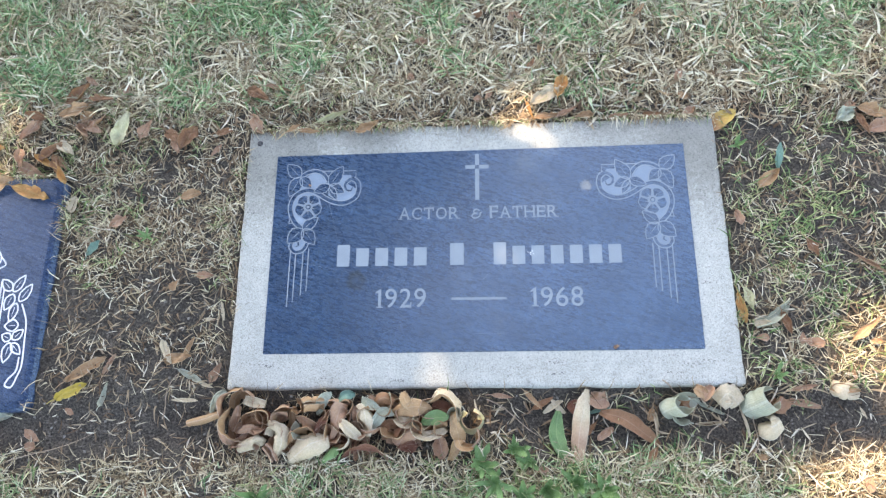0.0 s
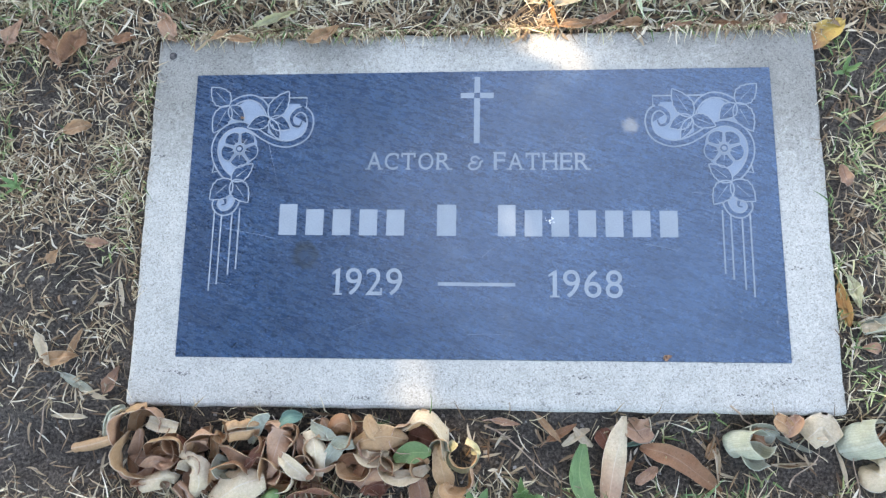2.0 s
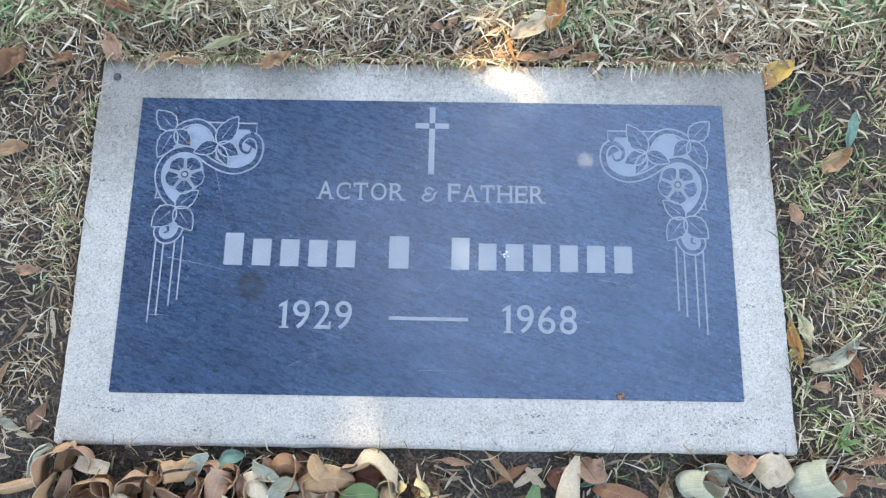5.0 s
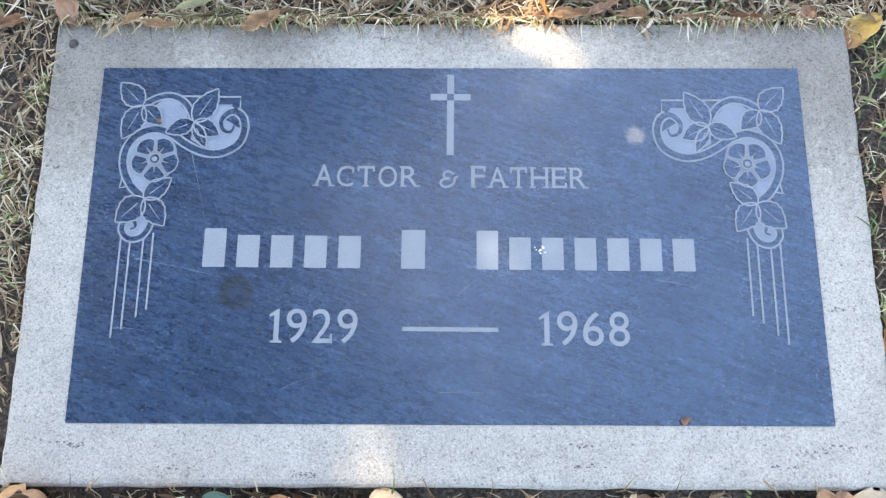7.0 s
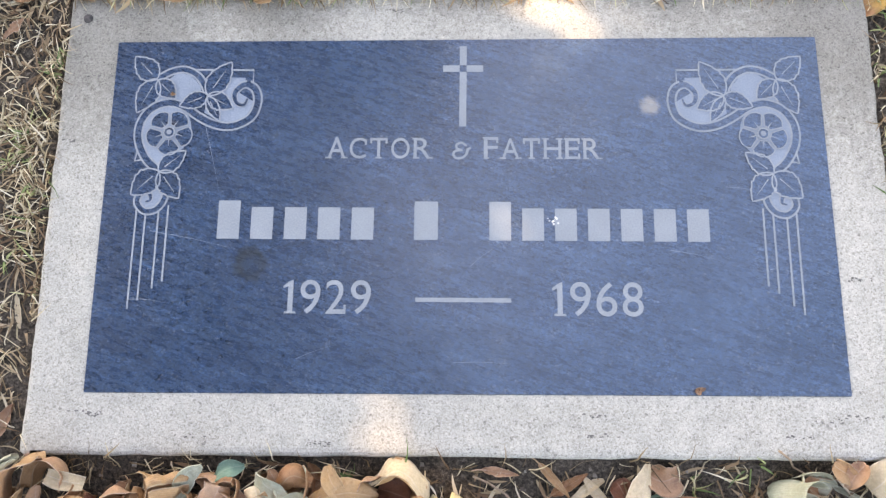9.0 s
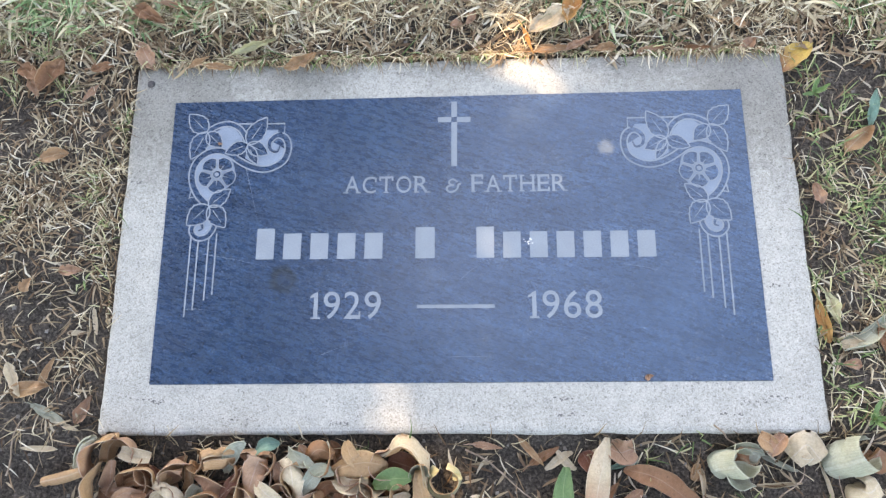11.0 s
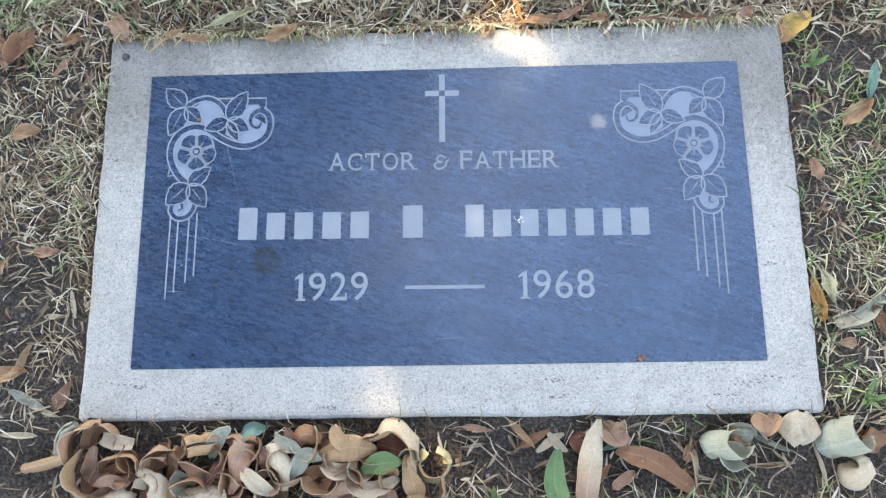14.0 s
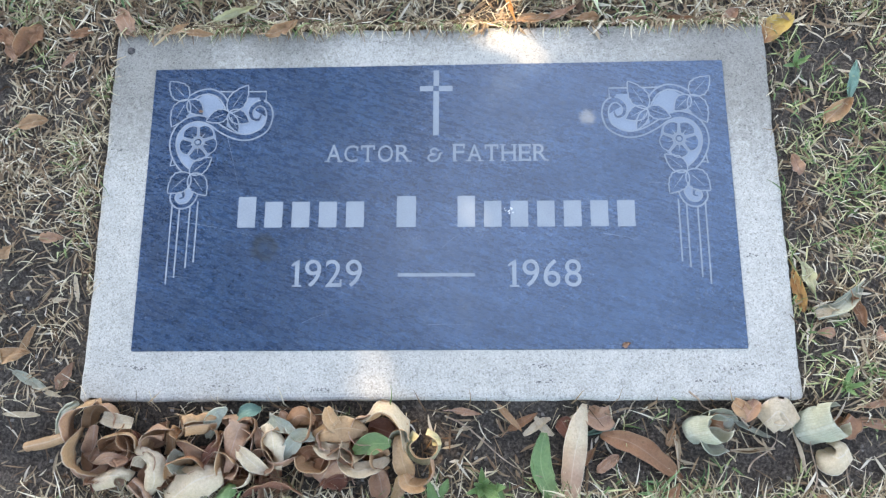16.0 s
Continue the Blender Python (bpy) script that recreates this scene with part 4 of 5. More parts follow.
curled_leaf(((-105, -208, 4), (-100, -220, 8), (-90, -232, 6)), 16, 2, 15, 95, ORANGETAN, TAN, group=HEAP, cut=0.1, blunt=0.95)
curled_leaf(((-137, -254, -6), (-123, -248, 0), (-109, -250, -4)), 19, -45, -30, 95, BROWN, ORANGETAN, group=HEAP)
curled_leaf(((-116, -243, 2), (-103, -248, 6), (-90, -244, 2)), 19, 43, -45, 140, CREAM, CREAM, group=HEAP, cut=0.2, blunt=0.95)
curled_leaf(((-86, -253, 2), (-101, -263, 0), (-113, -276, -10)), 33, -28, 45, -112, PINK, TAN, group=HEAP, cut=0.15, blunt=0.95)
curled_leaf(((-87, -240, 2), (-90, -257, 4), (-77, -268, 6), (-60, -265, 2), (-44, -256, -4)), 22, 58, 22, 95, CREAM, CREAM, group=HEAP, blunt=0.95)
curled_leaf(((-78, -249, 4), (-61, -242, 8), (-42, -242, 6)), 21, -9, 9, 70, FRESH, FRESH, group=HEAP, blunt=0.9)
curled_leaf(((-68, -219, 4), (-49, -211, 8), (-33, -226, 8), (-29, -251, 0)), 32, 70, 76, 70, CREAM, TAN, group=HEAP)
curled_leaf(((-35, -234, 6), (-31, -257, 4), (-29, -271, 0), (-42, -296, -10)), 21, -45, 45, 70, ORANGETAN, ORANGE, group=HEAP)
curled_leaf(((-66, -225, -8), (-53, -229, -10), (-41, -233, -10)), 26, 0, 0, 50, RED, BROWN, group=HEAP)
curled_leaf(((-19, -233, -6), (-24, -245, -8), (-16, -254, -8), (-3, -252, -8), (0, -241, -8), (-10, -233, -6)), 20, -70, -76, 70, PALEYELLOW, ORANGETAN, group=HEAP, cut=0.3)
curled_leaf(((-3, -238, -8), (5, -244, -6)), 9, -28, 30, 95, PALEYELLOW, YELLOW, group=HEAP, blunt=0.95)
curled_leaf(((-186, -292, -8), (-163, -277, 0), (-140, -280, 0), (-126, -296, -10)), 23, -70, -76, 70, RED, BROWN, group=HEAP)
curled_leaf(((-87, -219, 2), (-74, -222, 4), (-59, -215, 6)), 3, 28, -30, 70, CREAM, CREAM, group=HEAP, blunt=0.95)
curled_leaf(((115, -298, -12), (102, -266, -14), (105, -232, -14)), 22, 4, -4, 45, FRESH, FRESH, rest=True, blunt=0.85, label="smooth green leaf lying below the concrete border")
curled_leaf(((125, -304, -10), (134, -250, -6), (145, -205, -2)), 24, 32, -32, -70, CREAMPINK, CREAM, rest=True, blunt=0.6, label="long cream and pinkish dry leaf with wavy edges")
curled_leaf(((161, -234, -6), (194, -244, -8), (239, -277, -16)), 25, -8, 12, 120, BROWN, RED, rest=True, blunt=0.8, label="brown leaf with a darker curled tip on bare soil")
curled_leaf(((266, -225, -2), (275, -225, 0), (287, -233, -4)), 27, -28, 45, 140, BROWN, TAN, rest=True, blunt=0.75, label="brown dry leaf lying in the pale cupped leaf")
curled_leaf(((285, -204, -8), (292, -209, -8), (300, -213, -10)), 18, 28, -30, 70, TAN, PINK, rest=True, cut=0.2,blunt=0.75)
curled_leaf(((295, -221, -14), (303, -211, -12), (311, -204, -12)), 21, 2, 30, 170, PINK, RED, rest=True, blunt=0.75)
curled_leaf(((315, -224, -10), (328, -212, -2), (341, -225, -10)), 28, 8, -8, -40, CREAM, CREAM, rest=True, cut=0.25)
curled_leaf(((345, -222, -16), (352, -250, -14), (357, -270, -16)), 5, 28, -30, 140, CREAM, CREAM, rest=True, blunt=0.75)
curled_leaf(((287, -249, -16), (304, -250, -14), (330, -248, -16)), 11, -28, 30, 260, CREAM, TAN, rest=True, blunt=0.75)
curled_leaf(((289, -221, -10), (309, -230, -8), (327, -236, -12)), 11, 28, -30, 260, PALE, PALE, rest=True, blunt=0.75)
curled_leaf(((231, -246, -16), (234, -237, -12), (235, -269, -16)), 12, -28, 30, 260, CREAM, TAN, rest=True, blunt=0.75)
curled_leaf(((349, -235, -14), (356, -231, 4), (370, -224, 22)), 92, 0, 0, -310, PALE, PALE, rest=True, cut=0.28, label="large pale green-grey leaf, curled and torn")
curled_leaf(((385, -221, -10), (392, -229, -12), (402, -216, -8)), 32, 28, -30, 190, PINK, BROWN, rest=True, cut=0.2,blunt=0.75)
curled_leaf(((373, -248, -12), (379, -255, 6), (393, -247, 4)), 44, 0, 0, -170, CREAM, CREAM, rest=True, cut=0.2, label="cream dry leaf curled into a cup on soil")
curled_leaf(((403, -223, -12), (424, -224, -12), (451, -228, -14)), 17, 28, -30, 200, PINK, PALE, rest=True, blunt=0.75)
curled_leaf(((122, -219, -14), (126, -225, -14), (136, -245, -16)), 19, -18, 30, 60, RED, RED, rest=True, blunt=0.75)
curled_leaf(((148, -216, -12), (160, -219, -10), (172, -214, -12)), 28, 28, -30, 95, PINK, PINK, rest=True, cut=0.25,blunt=0.75)
curled_leaf(((146, -235, -14), (160, -231, -12), (177, -228, -12)), 14, 0, 0, 330, BLUEGREEN, PALE, rest=True)
curled_leaf(((85, -234, -14), (99, -225, -14), (113, -219, -14)), 11, -28, 30, 140, CREAM, TAN, rest=True, blunt=0.75)
curled_leaf(((96, -217, -14), (105, -227, -14), (115, -235, -14)), 11, 28, -30, 140, CREAM, TAN, rest=True, blunt=0.75)
curled_leaf(((226, -244, -14), (230, -236, -10), (234, -230, -8)), 19, -28, 30, 260, TAN, BROWN, rest=True, blunt=0.75)
curled_leaf(((242, -237, -14), (248, -233, 0), (255, -231, 22)), 76, 0, 0, -330, PALE, PALE, rest=True, cut=0.32, label="pale green-grey leaf curled into an open cup")
curled_leaf(((268, -214, 0), (256, -229, 2), (262, -247, -2), (281, -250, -8)), 34, 60, 70, 30, PALE, PALE, rest=True, label="pale torn rim of a curled leaf")
curled_leaf(((259, -216, -2), (275, -214, 2), (291, -225, -4)), 26, -60, -50, 30, PALE, PALE, rest=True, label="pale torn rim of a curled leaf")
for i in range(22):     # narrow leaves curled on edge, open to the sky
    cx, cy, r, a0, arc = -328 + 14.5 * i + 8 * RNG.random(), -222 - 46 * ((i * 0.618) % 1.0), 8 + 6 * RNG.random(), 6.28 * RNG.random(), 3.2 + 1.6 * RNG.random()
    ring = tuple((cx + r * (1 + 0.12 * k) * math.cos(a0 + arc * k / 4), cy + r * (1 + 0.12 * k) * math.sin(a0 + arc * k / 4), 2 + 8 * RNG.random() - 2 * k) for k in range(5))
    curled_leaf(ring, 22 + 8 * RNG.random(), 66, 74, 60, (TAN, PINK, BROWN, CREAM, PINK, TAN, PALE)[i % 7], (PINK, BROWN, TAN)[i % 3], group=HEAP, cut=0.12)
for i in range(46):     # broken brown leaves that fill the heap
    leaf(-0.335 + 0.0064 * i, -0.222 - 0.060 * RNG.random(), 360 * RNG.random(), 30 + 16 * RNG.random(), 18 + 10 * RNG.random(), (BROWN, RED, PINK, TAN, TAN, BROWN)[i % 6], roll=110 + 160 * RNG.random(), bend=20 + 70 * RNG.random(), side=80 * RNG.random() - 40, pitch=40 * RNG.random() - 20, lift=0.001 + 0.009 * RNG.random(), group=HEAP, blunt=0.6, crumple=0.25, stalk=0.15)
curled_leaf(((466, -201, -8), (480, -208, 0), (500, -211, -6)), 30, 0, 0, -120, CREAM, CREAM, rest=True, cut=0.2, label="cream dry leaf lying in a patch of sun")
# leaves lying singly
leaf(0.362, 0.190, 33, 66, 25, TWOTONE, blunt=0.95, roll=62, bend=15, lift=0.0, name="fallen_leaf", label="orange and yellow fallen leaf resting on the border's corner", stalk=0.2, plain=True)
leaf(-0.342, 0.209, -60, 40, 22, PINK, roll=91, lift=0.006, plain=True)
leaf(-0.222, 0.217, 20, 52, 16, PALEYELLOW, roll=242, lift=0.008)
leaf(-0.166, 0.192, 22, 42, 18, TAN, roll=110, bend=80, lift=0.004, plain=True)
leaf(-0.560, 0.206, 78, 58, 28, PALEYELLOW, roll=72, lift=0.008, plain=True)
leaf(-0.524, 0.208, 65, 34, 20, PINK, roll=53, lift=0.008, plain=True)
leaf(-0.452, 0.192, 60, 46, 30, BROWN, roll=129, lift=0.006, plain=True)
leaf(-0.478, 0.196, -40, 36, 20, BROWN, roll=91, lift=0.004, plain=True)
leaf(-0.342, 0.259, -30, 44, 22, BROWN, roll=129, lift=0.008, plain=True)
leaf(-0.310, 0.268, -15, 48, 10, TAN, roll=202, lift=0.010)
leaf(-0.640, 0.241, 20, 52, 24, TAN, roll=110, lift=0.008, plain=True)
leaf(-0.600, 0.262, -5, 44, 14, BROWN, roll=129, lift=0.008, plain=True)
leaf(-0.395, 0.200, 10, 26, 14, BROWN, roll=91, lift=0.006, plain=True)
leaf(-0.691, 0.104, -20, 68, 24, ORANGE, roll=72, bend=20, name="fallen_leaf", label="bright orange fallen leaf lying on the dark granite marker", plain=True)
leaf(-0.705, 0.146, -22, 58, 24, PINK, roll=110, lift=0.003, plain=True)
leaf(-0.745, 0.116, 30, 50, 24, TAN, roll=110, lift=0.002, plain=True)
leaf(-0.662, 0.150, -65, 46, 22, BROWN, roll=167, bend=30, lift=0.006)
leaf(-0.642, 0.128, -60, 36, 16, ORANGE, roll=175, lift=0.006)
leaf(-0.652, 0.182, -35, 34, 18, CREAM, roll=91, lift=0.008, plain=True)
leaf(-0.675, 0.175, 40, 44, 20, BROWN, roll=148, lift=0.008, plain=True)
leaf(-0.628, 0.086, 80, 28, 19, CREAM, roll=72, lift=0.002, plain=True)
leaf(-0.583, -0.202, 25, 48, 19, YELLOW, roll=72, name="fallen_leaf", plain=True)
leaf(-0.567, -0.170, 32, 68, 19, TAN, roll=110, plain=True)
leaf(-0.535, -0.164, 65, 38, 11, TAN, roll=167)
leaf(-0.535, -0.206, 75, 34, 13, PALE, roll=167, bend=40)
leaf(-0.432, -0.156, 10, 40, 20, TAN, roll=91, plain=True)
leaf(-0.449, -0.146, -62, 38, 13, CREAM, roll=129, lift=0.003, plain=True)
leaf(-0.418, -0.140, 68, 36, 9, TAN, roll=129, lift=0.003, plain=True)
leaf(-0.440, 0.096, 15, 34, 19, TAN, roll=110, lift=0.006, plain=True)
leaf(-0.549, 0.055, 30, 30, 20, PINK, roll=53, lift=0.005, plain=True)
leaf(-0.580, 0.012, 55, 30, 14, BLUEGREEN, roll=72, lift=0.004, name="fallen_leaf", plain=True)
leaf(-0.412, -0.180, -28, 42, 12, PALE, roll=129, plain=True)
leaf(-0.376, -0.176, 62, 30, 15, PINK, roll=129, plain=True)
leaf(-0.388, -0.193, -20, 24, 7, CREAM, roll=129, plain=True)
leaf(-0.392, -0.098, 0, 24, 6, CREAM, roll=91, stalk=0, plain=True)
leaf(-0.374, -0.086, -78, 30, 6, CREAM, roll=91, stalk=0, plain=True)
leaf(-0.418, -0.214, -2, 40, 7, CREAM, roll=110, stalk=0, plain=True)
leaf(0.548, 0.194, 30, 32, 25, PALE, roll=129, lift=0.004, label="pale cupped dry leaf on bare soil", plain=True)
leaf(0.586, 0.198, -20, 46, 26, TAN, roll=110, lift=0.004, plain=True)
leaf(0.600, 0.176, 15, 52, 24, PINK, roll=91, lift=0.003, plain=True)
leaf(0.567, 0.178, -70, 36, 14, BROWN, roll=129, lift=0.006, plain=True)
leaf(0.545, -0.040, -35, 64, 11, TAN, roll=296, lift=0.004)
leaf(0.422, 0.096, 42, 40, 24, TAN, roll=148, bend=20, lift=0.004, plain=True)
leaf(0.440, 0.128, 85, 42, 12, BLUEGREEN, roll=72, pitch=-25, lift=0.0, name="fallen_leaf", plain=True)
curled_leaf(((378, -122, 0), (400, -112, 0), (427, -85, 0)), 26, 50, -25, 190, PALE, PALE, rest=True, label="pale grey-green leaf folded lengthwise on bare soil")
leaf(0.392, -0.118, -5, 34, 14, CREAM, roll=129, lift=0.001, plain=True)
leaf(0.417, -0.117, -72, 32, 16, BROWN, roll=129, plain=True)
leaf(0.465, -0.012, -62, 30, 16, BROWN, roll=129, lift=0.004, plain=True)
leaf(0.452, -0.145, -10, 26, 16, PINK, roll=91, lift=0.002, plain=True)
leaf(0.361, -0.095, -82, 44, 15, ORANGE, roll=129, side=40, lift=0.003, label="orange dry leaf propped against the border's edge", plain=True)
leaf(0.372, -0.082, -75, 34, 16, PALEYELLOW, roll=129, lift=0.001, plain=True)
leaf(0.428, -0.205, 10, 40, 10, TAN, roll=186, lift=0.004)
leaf(0.481, -0.206, -8, 38, 18, CREAM, roll=167, lift=0.006)
leaf(0.520, -0.128, 38, 52, 14, TAN, roll=129, lift=0.006, plain=True)
leaf(0.108, 0.204, 4, 64, 14, TAN, roll=148, lift=0.008, plain=True)
leaf(0.105, 0.236, 30, 52, 26, CREAM, roll=110, bend=30, lift=0.010, plain=True)
leaf(0.130, 0.250, 75, 40, 24, ORANGE, roll=129, lift=0.010, name="fallen_leaf", plain=True)
leaf(0.082, 0.212, -72, 36, 7, ORANGE, roll=167, lift=0.012, name="fallen_leaf")
leaf(0.138, 0.210, 25, 32, 12, PINK, roll=129, lift=0.010, plain=True)
leaf(0.165, 0.206, 5, 28, 14, TAN, roll=129, lift=0.006, plain=True)
leaf(0.215, 0.204, 6, 32, 12, PINK, roll=110, lift=0.006, plain=True)
leaf(0.268, 0.204, -4, 36, 10, BROWN, roll=110, lift=0.004, plain=True)
leaf(0.318, 0.206, 40, 30, 14, PINK, roll=110, lift=0.006, plain=True)
leaf(-0.255, 0.190, -8, 34, 11, TAN, roll=110, lift=0.006, plain=True)
leaf(-0.280, 0.196, 30, 28, 9, TAN, roll=110, lift=0.006, plain=True)
leaf(-0.05, 0.199, 40, 24, 8, BROWN, roll=110, lift=0.006, plain=True)
leaf(0.03, -0.212, -8, 30, 8, PINK, roll=91, lift=0.002, plain=True)
leaf(0.085, -0.222, 30, 34, 11, BROWN, roll=91, lift=0.001, plain=True)
leaf(0.072, -0.218, -48, 34, 8, TAN, roll=91, lift=0.004, plain=True)
leaf(-0.690, -0.235, 12, 40, 16, PALE, roll=129, plain=True)
leaf(-0.720, -0.250, 20, 42, 16, PALE, roll=129, plain=True)
leaf(0.187, -0.149, 20, 9, 7, PINK, roll=160, label="tiny curled crumb of leaf on the granite panel", stalk=0)
leaf(-0.251, 0.102, 0, 5, 5, TAN, roll=200, label="tiny tan crumb on the granite panel", stalk=0)
for i in range(12):     # drift of leaves at the corner of the dark marker
    leaf(-0.78 + 0.19 * RNG.random(), 0.15 + 0.13 * RNG.random(), 360 * RNG.random(), 28 + 22 * RNG.random(), 14 + 12 * RNG.random(), (TAN, CREAM, PINK, BROWN, TAN, ORANGE)[i % 6], roll=100 + 140 * RNG.random(), bend=60 * RNG.random(), side=60 * RNG.random() - 30, lift=0.006)
for i in range(90):     # small broken leaf pieces among the grass
    px, py = -0.75 + 1.4 * RNG.random(), -0.40 + 0.95 * RNG.random()
    if not inside(np.array(px), np.array(py), 0.012):
        leaf(px, py, 360 * RNG.random(), 14 + 18 * RNG.random(), 7 + 8 * RNG.random(), (TAN, BROWN, PINK, TAN, CREAM)[i % 5], roll=30 + 80 * RNG.random(), lift=0.003, stalk=0, label="small broken piece of a brown dry leaf")

# weeds, twigs
def weed(x, y, size, count, label):
    thing = tagged(new("weed"), label, "weed", "low green weeds")
    thing.location = (x, y, support_z(x, y))
    for i in range(count):
        ln = size * (0.7 + 0.5 * RNG.random()) / 1000
        pts, faces, uvs = leaf_sheet(ln, ln * 0.27, 50, 40, 0.2, 0.08, 900 + COUNT[0] + i, 8, 4)
        pts[:, 0] -= pts[:, 0].min()
        me = mesh_of("leaf", pts, faces, GREENLEAF, True)
        layer = me.uv_layers.new(name="UVMap")
        for loop in me.loops:
            layer.data[loop.index].uv = uvs[loop.vertex_index]
        part("leaf", me, thing, "", pose(0, 0, 0.004 + 0.002 * i / count, 0, -15 - 55 * RNG.random(), 360 * i / count + 30 * RNG.random()))


weed(0.045, -0.284, 30, 8, "low broad-leaved green weed in the grass")
weed(0.064, -0.300, 26, 7, "low broad-leaved green weed in the grass")
for wx, wy in ((0.02, -0.325), (0.085, -0.335), (0.125, -0.325), (-0.30, -0.345), (0.0, -0.302), (0.055, -0.345), (0.16, -0.335)):
    weed(wx, wy, 34, 8, "low broad-leaved green weed in the grass")
weed(0.385, 0.150, 18, 6, "small green weed beside the concrete border")
weed(0.395, -0.19, 20, 7, "small green weed on bare soil")
weed(-0.50, 0.030, 18, 6, "small green weed among dry grass")


def twig(x, y, yaw, length, r=1.0, bendy=6.0):
    pts = []
    for i in range(9):
        u = i / 8 - 0.5
        px, py = u * length, bendy * math.sin(u * 5 + yaw)
        a = radians(yaw)
        wx, wy = x + (px * math.cos(a) - py * math.sin(a)) / 1000, y + (px * math.sin(a) + py * math.cos(a)) / 1000
        pts.append((wx, wy, max(support_z(wx, wy), -0.014) + 0.0025))
    ob = new("twig", tube(pts, r / 1000, r / 2500, TWIG, "twig"))
    tagged(ob, "thin dry brown twig on the soil", "twig", "thin dry twigs")


for args in ((0.055, -0.246, -28, 110), (-0.62, -0.285, 22, 170), (-0.44, -0.205, 70, 70), (0.315, -0.25, 60, 50), (0.36, -0.262, 75, 60), (0.395, -0.272, 70, 50), (0.28, -0.21, -20, 80), (-0.16, 0.225, 12, 90), (0.47, 0.02, 50, 90), (-0.45, 0.03, -40, 70), (-0.30, -0.30, 10, 90)):
    twig(*args)

# ---------------------------------------------------------------- grass and litter
def blades(name, roots, yaw, length, width, rise, droop, material, label, lens=False, seg=4):
    """Many thin curved blades in one mesh. rise: first slope in radians; droop: how far the slope falls towards the tip."""
    n = len(roots)
    rng = np.random.default_rng(len(name) + n)
    p = np.zeros((n, seg + 1, 3))
    p[:, 0, :2] = roots
    sway = rng.normal(0, 0.3, n)
    for s in range(seg):
        u = s / seg
        a = yaw + sway * u * 1.6
        sl = rise - droop * u
        p[:, s + 1, 0] = p[:, s, 0] + np.cos(a) * np.cos(sl) * length / seg
        p[:, s + 1, 1] = p[:, s, 1] + np.sin(a) * np.cos(sl) * length / seg
        p[:, s + 1, 2] = p[:, s, 2] + np.sin(sl) * length / seg
    p[:, :, 2] += ground_z(p[:, :1, 0], p[:, :1, 1]) - (0.0 if lens else 0.002)
    floor_z = ground_z(p[:, :, 0], p[:, :, 1]) + 0.001 + rng.random((n, 1)) * 0.005
    floor_z = np.where(inside(p[:, :, 0], p[:, :, 1], 0.003), 0.0016 + rng.random((n, 1)) * 0.003, floor_z)
    p[:, 1:, 2] = np.maximum(p[:, 1:, 2], floor_z[:, 1:])
    if lens:
        p[:, 0, 2] = np.maximum(p[:, 0, 2], floor_z[:, 0])
    keep = ~inside(p[:, -1, 0], p[:, -1, 1], -0.021) & ~inside(p[:, 0, 0], p[:, 0, 1], 0.001)
    if "fringe" not in name:
        keep &= ~(inside(p[:, -1, 0], p[:, -1, 1], -0.004) & (roots[:, 1] < NORTH) & (rng.random(n) < 0.75))
    p, yaw, width, n = p[keep], yaw[keep], width[keep], int(keep.sum())
    side_a = yaw + math.pi / 2
    tilt = rng.normal(0, 0.5, n)
    side = np.stack([np.cos(side_a) * np.cos(tilt), np.sin(side_a) * np.cos(tilt), np.sin(tilt)], -1)
    v = np.zeros((n, seg + 1, 2, 3))
    for s in range(seg + 1):
        u = s / seg
        w = width * (math.sin(math.pi * (0.06 + 0.9 * u)) if lens else (1 - 0.85 * u ** 1.6)) / 2
        v[:, s, 0] = p[:, s] - side * w[:, None]
        v[:, s, 1] = p[:, s] + side * w[:, None]
    k = np.arange(n)[:, None] * (seg + 1) * 2
    s = np.arange(seg)[None] * 2
    f = np.stack([k + s, k + s + 1, k + s + 3, k + s + 2], -1).reshape(-1, 4)
    return tagged(quads_object(name, v.reshape(-1, 3), f, material), label, "grass", kind="stuff")


def bump2(x, y, cx, cy, rx, ry):
    return np.exp(-(((x - cx) / rx) ** 2 + ((y - cy) / ry) ** 2))


